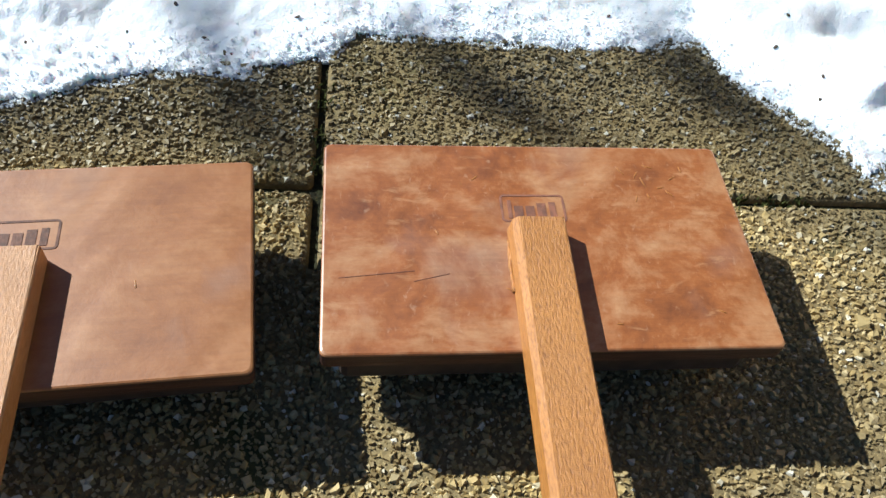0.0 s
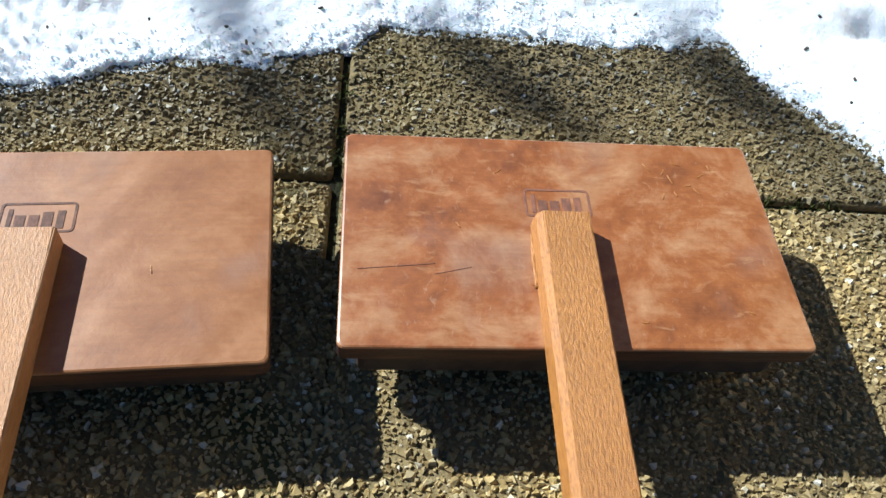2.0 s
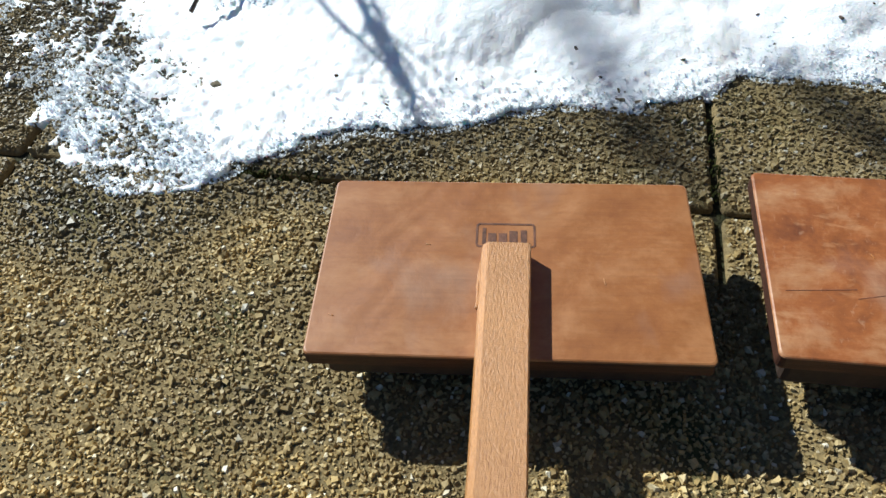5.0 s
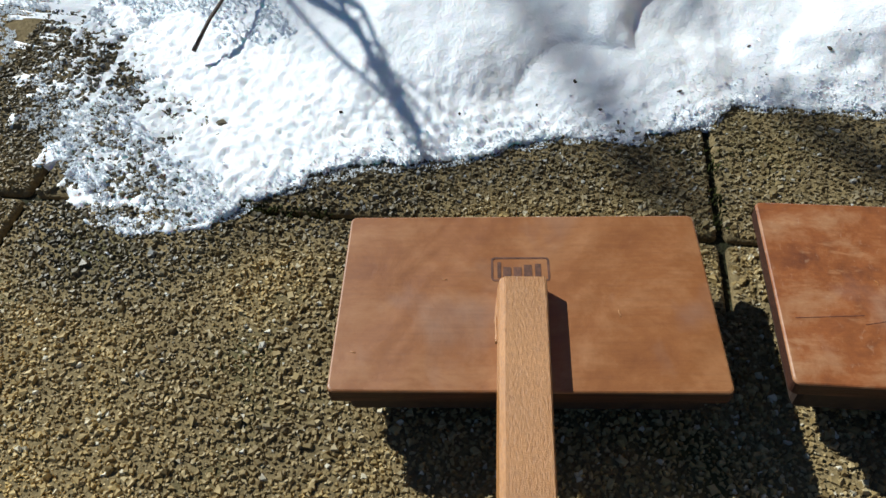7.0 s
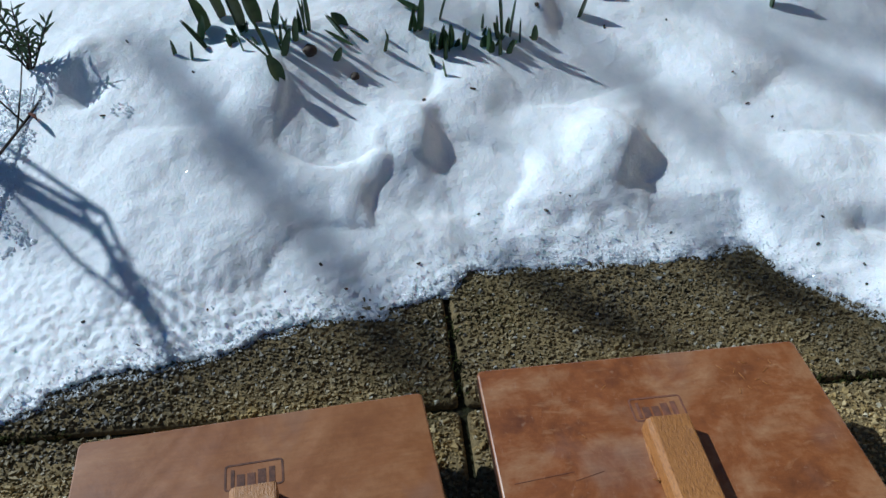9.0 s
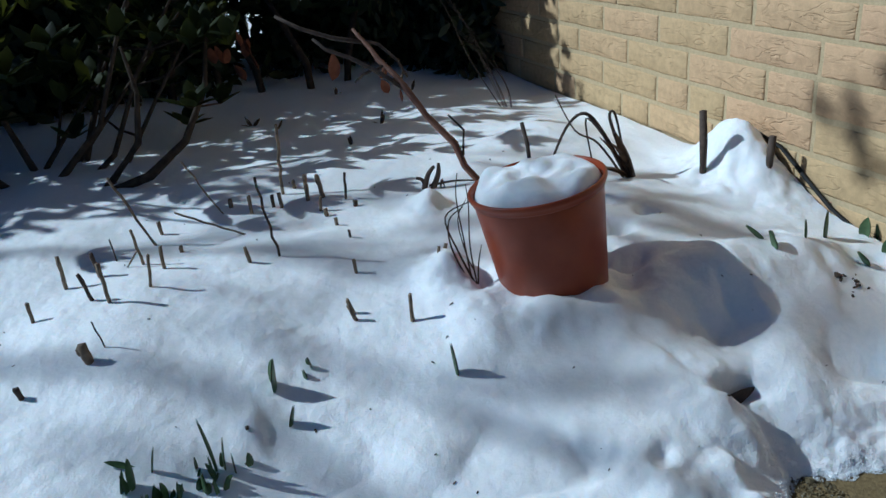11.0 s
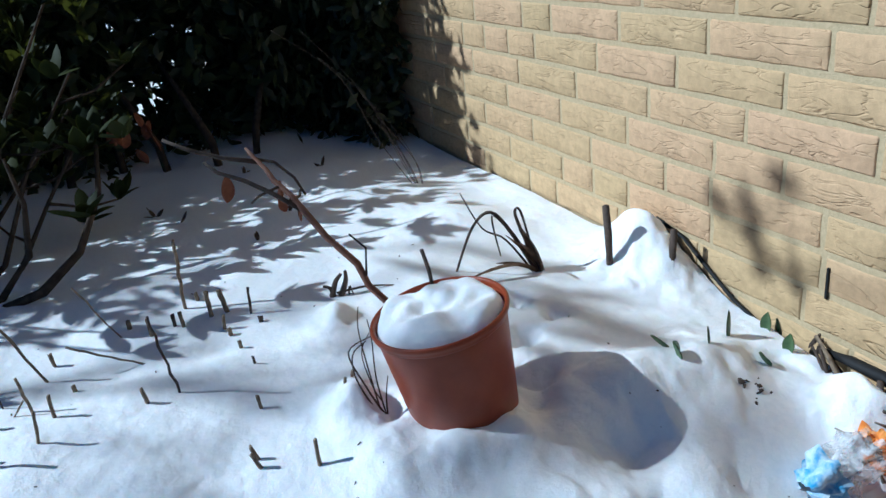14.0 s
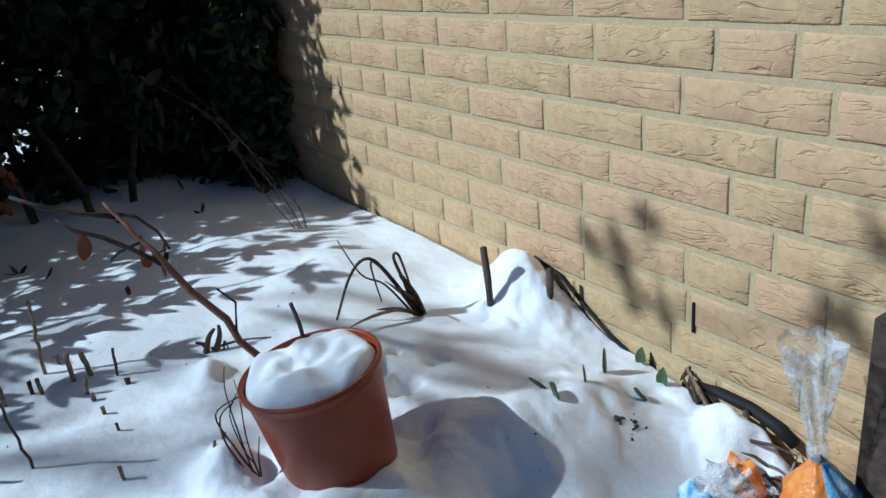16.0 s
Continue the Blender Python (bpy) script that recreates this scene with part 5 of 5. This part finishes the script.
wx_, wz_ = hrng.uniform(-1.62, -1.16, n), hrng.uniform(0.16, 1.35, n)
wy_ = hrng.uniform(-0.17, -0.02, n)
keep = wx_ < -1.25 + 0.10 * vnoise(wz_, wy_, 9, 57) + 0.10 * np.clip(0.5 - wz_, 0, 0.4) + 0.05 * vnoise(wz_, wy_, 24, 58)
wall_side = list(zip(np.stack([wx_, wy_, wz_], -1)[keep].tolist(), (hrng.normal(size=(int(keep.sum()), 3)) + np.array([0.3, 0.0, -0.9])).tolist()))
leaf_cloud("wall_foliage", wall_side, 0.055, 0.020, HEDGE_LEAF, hedge, 12)
# drooping sprays towards the wall
sprays = []
for k in range(26):
    q = np.array([hrng.uniform(-1.66, -1.46), hrng.uniform(-0.75, -0.35), hrng.uniform(0.7, 1.3)])
    for j in range(12):
        sprays.append(((q + hrng.normal(size=3) * 0.03 - np.array([0, 0, 0.014 * j])).tolist(), (hrng.normal() * 0.4, hrng.normal() * 0.4, -1)))
for k in range(24):
    q = np.array([hrng.uniform(-1.58, -1.36), hrng.uniform(-0.40, -0.14), hrng.uniform(0.30, 0.66)])
    for j in range(10):
        sprays.append(((q + hrng.normal(size=3) * 0.035 - np.array([0, 0, 0.012 * j])).tolist(), (hrng.normal() * 0.4, hrng.normal() * 0.4, -1)))
leaf_cloud("hanging_foliage", sprays, 0.055, 0.015, HEDGE_LEAF, hedge, 10)
# a few rust-coloured leaves still on the hedge's foot
for k in range(9):
    x, y, z = hrng.uniform(-1.40, -1.28), hrng.uniform(-0.86, -0.70), hrng.uniform(0.24, 0.38)
    part("dry_leaf", blade(0.05, 0.03, None, pose(x, y, z, hrng.uniform(100, 200), 0, hrng.uniform(0, 180)), 0.3, 0.5, 5), DRYLEAF, hedge, "rust-brown dry leaf")

# leafless tree on the sunny side, whose trunks streak the snow with shade
bare = thing("leafless_tree", Matrix.Translation((0.24, -0.35, 0)), "leafless garden tree with several slender trunks", "tree")
for x, y, tall, r in ((-2.20, -5.40, 3.95, 0.024), (-2.45, -5.15, 4.2, 0.026), (-2.62, -4.90, 4.35, 0.020), (-2.02, -5.5, 3.6, 0.018)):
    a = Vector((x, y, -0.02))
    c = a + Vector((srng.uniform(-0.15, 0.15), srng.uniform(-0.12, 0.12), tall))
    b = a.lerp(c, 0.5) + Vector((srng.uniform(-0.08, 0.08), srng.uniform(-0.08, 0.08), 0))
    part("trunk", tube([a, a.lerp(b, 0.5), b, b.lerp(c, 0.5), c], [r, r * 0.95, r * 0.9, r * 0.8, r * 0.5], 10), BARK, bare)
    for j in range(4):
        p = b.lerp(c, srng.uniform(0.3, 0.95))
        q = p + Vector((srng.uniform(-0.4, 0.4), srng.uniform(-0.4, 0.4), srng.uniform(0.05, 0.3)))
        part("limb", tube([p, p.lerp(q, 0.5) + Vector((0.02, 0, 0.04)), q], [r * 0.5, r * 0.35, r * 0.12], 6), BARK, bare)
for j in range(28):
    p = Vector((srng.uniform(-3.0, -2.32), srng.uniform(-5.45, -4.45), srng.uniform(3.6, 4.3)))
    q = p + Vector((srng.uniform(-0.3, 0.12), srng.uniform(-0.45, 0.45), srng.uniform(0.0, 0.35)))
    r = srng.uniform(0.007, 0.020)
    part("limb", tube([p, p.lerp(q, 0.5) + Vector((0.03, 0.02, 0.03)), q], [r, r * 0.8, r * 0.3], 6), BARK, bare)



def bough(a, b, reach, r):
    """A limb of the tree whose shade runs over the ground from a to b."""
    a, b = (Vector(p) - SUN * reach - bare.location for p in (a, b))
    way = b - a
    pts = [a - way * 0.25, a, a.lerp(b, 0.5) + Vector((0.01, -0.012, 0.012)), b, b + way * 0.2]
    part("limb", tube(pts, [r * 0.6, r, r * 1.1, r * 0.9, r * 0.3], 7), BARK, bare)
    for k in range(4):
        p = a.lerp(b, srng.uniform(0.1, 0.95))
        q = p + way.normalized() * srng.uniform(0.03, 0.10) + Vector((srng.uniform(-0.06, 0.06), srng.uniform(-0.06, 0.06), srng.uniform(-0.02, 0.08)))
        part("twig", tube([p, p.lerp(q, 0.5), q], [r * 0.3, r * 0.22, r * 0.1], 5), BARK, bare)


bough((0.28, -1.342, 0.08), (0.48, -1.205, 0.05), 4.4, 0.013)
bough((0.12, -0.985, 0.11), (0.38, -0.848, 0.09), 4.8, 0.010)
bough((0.22, -0.760, 0.12), (0.38, -0.590, 0.10), 4.6, 0.010)
bough((0.48, -1.020, 0.0), (0.57, -0.930, 0.0), 4.2, 0.012)
bough((0.45, -0.845, 0.0), (0.54, -0.800, 0.0), 4.3, 0.012)
bough((0.51, -1.160, 0.0), (0.62, -1.098, 0.0), 4.0, 0.011)
# two thick unseen limbs, added only to darken the paving past the snow's tip
bough((0.63, -0.620, 0.0), (0.78, -0.460, 0.0), 4.2, 0.034)
bough((0.60, -0.540, 0.0), (0.72, -0.400, 0.0), 4.4, 0.030)
for k in range(15):
    a = Vector((srng.uniform(-0.36, 0.02), srng.uniform(-0.40, -0.20), 0.14))
    bough(a, a + Vector((srng.uniform(0.10, 0.18), srng.uniform(0.03, 0.08), 0)), srng.uniform(2.8, 3.6), srng.uniform(0.006, 0.011))
# unseen leaf clumps, added so that their blurred shade falls on the wall
spots = ((-0.023, 0.289), (0.045, 0.300), (0.055, 0.251), (0.110, 0.350), (0.144, 0.222), (0.075, 0.215), (0.437, 0.290), (0.400, 0.30), (0.450, 0.410))
for x, z in spots:
    c = Vector((x, -0.006, z)) - SUN * 2.9 - bare.location
    bm = bmesh.new()
    for k in range(14):
        blade(srng.uniform(0.025, 0.045), 0.016, bm, Matrix.Translation(c) @ pose(0, 0, 0, srng.uniform(0, 180), srng.uniform(0, 180), srng.uniform(0, 360)), 0.2, 0.3, 3)
    part("seed_head", bm, DARKSTALK, bare, "unseen leaf clump added to shade the wall")
for lo, hi in zip(spots, spots[1:]):
    a, b = (Vector((x, -0.006, z)) - SUN * 2.9 - bare.location for x, z in (lo, hi))
    part("twig", tube([a, a.lerp(b, 0.5) + Vector((0, 0, -0.02)), b], [0.003, 0.0035, 0.003], 5), BARK, bare)

# ---- against the wall ----
# black tube standing in for the shadow gap between snow and wall
hose = link_mesh("rubber_hose", tube([(-0.16, -0.012, 0.215), (-0.09, -0.012, 0.200), (-0.03, -0.012, 0.163), (0.03, -0.012, 0.128), (0.08, -0.012, 0.110), (0.13, -0.012, 0.100), (0.18, -0.012, 0.085)],
                                     [0.0034, 0.0036, 0.0036, 0.0034, 0.0032, 0.003, 0.003], 12), RUBBER_AND_GAP)
tagged(hose, "black strip painting the shaded gap between snow and wall", "hose")
edging = link_mesh("bed_edging", tube([(0.210, -0.013, 0.116), (0.256, -0.014, 0.123), (0.310, -0.016, 0.124), (0.352, -0.018, 0.117), (0.385, -0.020, 0.104)], [0.006, 0.008, 0.009, 0.009, 0.008], 12), RUBBER_AND_GAP)
tagged(edging, "thick black rubber edging arched at the wall's foot", "edging")
slat = link_mesh("dark_board", box(0.478, 0.60, -0.040, -0.008, 0.0, 0.335, 0.002), DARKSTALK, smooth=False)
tagged(slat, "dark weathered board leaning against the wall", "board")
for k in range(34):
    x, y = prng.uniform(0.33, 0.56), prng.uniform(-0.10, -0.012)
    ang = prng.uniform(0, 360)
    ln = prng.uniform(0.03, 0.10)
    d = Vector((math.cos(radians(ang)), 0.5 * math.sin(radians(ang)), prng.uniform(-0.1, 0.5))).normalized() * ln
    if y + d.y > -0.008:
        d.y = -abs(d.y)
    zb = max(-0.012 + 0.055 * math.exp(-(y / 0.13) ** 2), on_snow(x, y))
    ob = link_mesh("garden_twig", tube([(0, 0, 0), d * 0.5 + Vector((0, 0, 0.004)), d], [0.0028, 0.0024, 0.0012], 5), DEBRIS if k % 3 else DARKSTALK)
    ob.location = (x, y, zb)
    tagged(ob, "dry grey twig on the soil by the wall", "twig", "twigs by the wall")


# ---- plastic wrappers ----
def wrapper_film():
    m, tree, shader = material("clear_film", 0.15, 0.8)
    shader.inputs["Base Color"].default_value = (0.85, 0.89, 0.92, 1)
    bumped(tree, shader, (noisy(tree, coords(tree), 120.0, 3), 0.9, 0.004))
    clear = node(tree, "BsdfTransparent", {"Color": (0.96, 0.97, 0.98, 1)})
    cloudy = ramp(tree, noisy(tree, coords(tree), 45.0, 4, 0.6, 0.8), [(0.40, (0.10, 0.10, 0.10)), (0.66, (0.62, 0.62, 0.62))])
    blend = node(tree, "MixShader", {0: cloudy, 1: clear.outputs[0], 2: shader.outputs[0]})
    tree.links.new(blend.outputs[0], tree.nodes["Material Output"].inputs["Surface"])
    return m


FILM = wrapper_film()
ORANGE = plain("orange_print", (0.62, 0.17, 0.02), (0.75, 0.32, 0.06), 60.0, 0.3, 0.5, 0.6, 0.003)
BLUE = plain("blue_print", (0.07, 0.34, 0.66), (0.68, 0.80, 0.88), 60.0, 0.3, 0.5, 0.6, 0.003)


def crumple(profile, sides, amount, seed, a0=0.0, a1=2 * math.pi, ridges=9):
    """A gathered bag wall: a lathe with folds that run up to the neck."""
    bm = bmesh.new()
    rows = []
    for i, (r, z) in enumerate(profile):
        row = []
        for k in range(sides + 1):
            a = a0 + (a1 - a0) * k / sides
            x, y = math.cos(a), math.sin(a)
            q = r * (1 + amount * (0.6 * math.sin(ridges * a + 0.6 * i) + 1.4 * float(vnoise(2 + x + 0.3 * i, y + 5, 3.1, seed))))
            row.append(bm.verts.new((q * x, q * y, z + amount * 0.3 * r * float(vnoise(x + 3, y + i, 2.7, seed + 1)))))
        rows.append(row)
    for lo, hi in zip(rows, rows[1:]):
        for k in range(sides):
            bm.faces.new((lo[k], lo[k + 1], hi[k + 1], hi[k]))
    return bm


bag = thing("plastic_bag", pose(0.466, -0.073, 0.028, 4, -6, 20), "knotted orange and blue plastic bag with clear top", "plastic bag")
belly = [(0.030, 0.0), (0.046, 0.012), (0.052, 0.040), (0.046, 0.070), (0.030, 0.098), (0.014, 0.118), (0.0085, 0.128)]
part("orange_panel", crumple(belly, 40, 0.10, 61, radians(60), radians(300)), ORANGE, bag, "orange printed film")
part("blue_panel", crumple(belly, 24, 0.10, 61, radians(-60), radians(60)), BLUE, bag, "blue and white printed film")
part("neck", crumple([(0.0090, 0.126), (0.0125, 0.134), (0.0120, 0.146), (0.0080, 0.154)], 24, 0.12, 63), FILM, bag, "twisted clear neck")
part("frill", crumple([(0.0080, 0.154), (0.011, 0.178), (0.017, 0.212), (0.024, 0.252), (0.031, 0.290)], 44, 0.22, 64, ridges=7), FILM, bag, "flared clear film above the knot")
scrap = thing("plastic_wrapper", pose(0.350, -0.192, on_snow(0.350, -0.192) + 0.014, -80, 0, -5), "crumpled clear wrapper, blue at one end and orange-rimmed", "plastic wrapper")
part("blue_end", crumple([(0.010, -0.010), (0.022, -0.002), (0.019, 0.010), (0.028, 0.022), (0.025, 0.036)], 36, 0.36, 68, ridges=6), BLUE, scrap, "blue and white printed end")
part("film", crumple([(0.025, 0.036), (0.031, 0.05), (0.024, 0.066), (0.031, 0.082), (0.028, 0.102)], 40, 0.30, 66, ridges=7), FILM, scrap)
part("rim", crumple([(0.0275, 0.096), (0.031, 0.101), (0.032, 0.110), (0.028, 0.114), (0.025, 0.108), (0.026, 0.099)], 40, 0.22, 70, ridges=5), ORANGE, scrap, "folded orange edge")
part("loose_film", crumple([(0.028, 0.100), (0.033, 0.118), (0.024, 0.132)], 30, 0.35, 69, radians(20), radians(200), ridges=5), FILM, scrap, "loose clear flap")
broken = thing("dead_stalks", Matrix(), "broken brown stalks leaning on the wall", "dead plant")
for p0, p1, r in (((0.195, -0.013, 0.135), (0.290, -0.045, 0.082), 0.0042), ((0.205, -0.016, 0.122), (0.270, -0.055, 0.078), 0.0035), ((0.188, -0.014, 0.120), (0.255, -0.040, 0.078), 0.0028), ((0.225, -0.014, 0.112), (0.300, -0.030, 0.070), 0.0030)):
    a, b = Vector(p0), Vector(p1)
    part("stem", tube([a, a.lerp(b, 0.4) + Vector((0.003, -0.004, 0.006)), b], [r * 0.7, r, r * 0.9], 7), DARKSTALK if r < 0.0036 else STALK, broken)
for k in range(7):
    part("leaf", blade(0.03, 0.007, None, pose(0.19 + 0.016 * k, -0.02 - 0.004 * k, 0.115 - 0.006 * k, prng.uniform(20, 80), 0, prng.uniform(0, 360)), 0.4, 0.4, 5), DARKSTALK, broken)
stub = link_mesh("wooden_peg", tube([(0.318, -0.03, 0.02), (0.316, -0.03, 0.085), (0.314, -0.029, 0.126)], [0.0052, 0.005, 0.0046], 8), DARKSTALK)
tagged(stub, "short dark peg standing in snow by the wall", "stake")
for k in range(16):
    x, y = prng.gauss(0.212, 0.012), prng.gauss(-0.150, 0.014)
    ob = link_mesh("grit", box(-0.5, 0.5, -0.4, 0.4, -0.3, 0.3, 0.12, 1), DARKSTALK)
    q = prng.uniform(0.003, 0.010)
    ob.matrix_world = pose(x, y, on_snow(x, y), prng.uniform(0, 40), prng.uniform(0, 40), prng.uniform(0, 360)) @ Matrix.Diagonal((q, q * 0.8, q * 0.6, 1))
    tagged(ob, "dark grain of grit in melting snow", "grit", "grit in the snow by the wall")

# rust-dark leaf lying in a hollow of the snow
fallen = link_mesh("fallen_leaf", blade(0.075, 0.022, None, pose(0.312, -0.455, on_snow(0.312, -0.43) + 0.006, -85, 0, 10), 0.05, 0.3, 6, 0.0012), DARKSTALK)
tagged(fallen, "dark red-brown leaf lying in a snow hollow", "dead leaf")
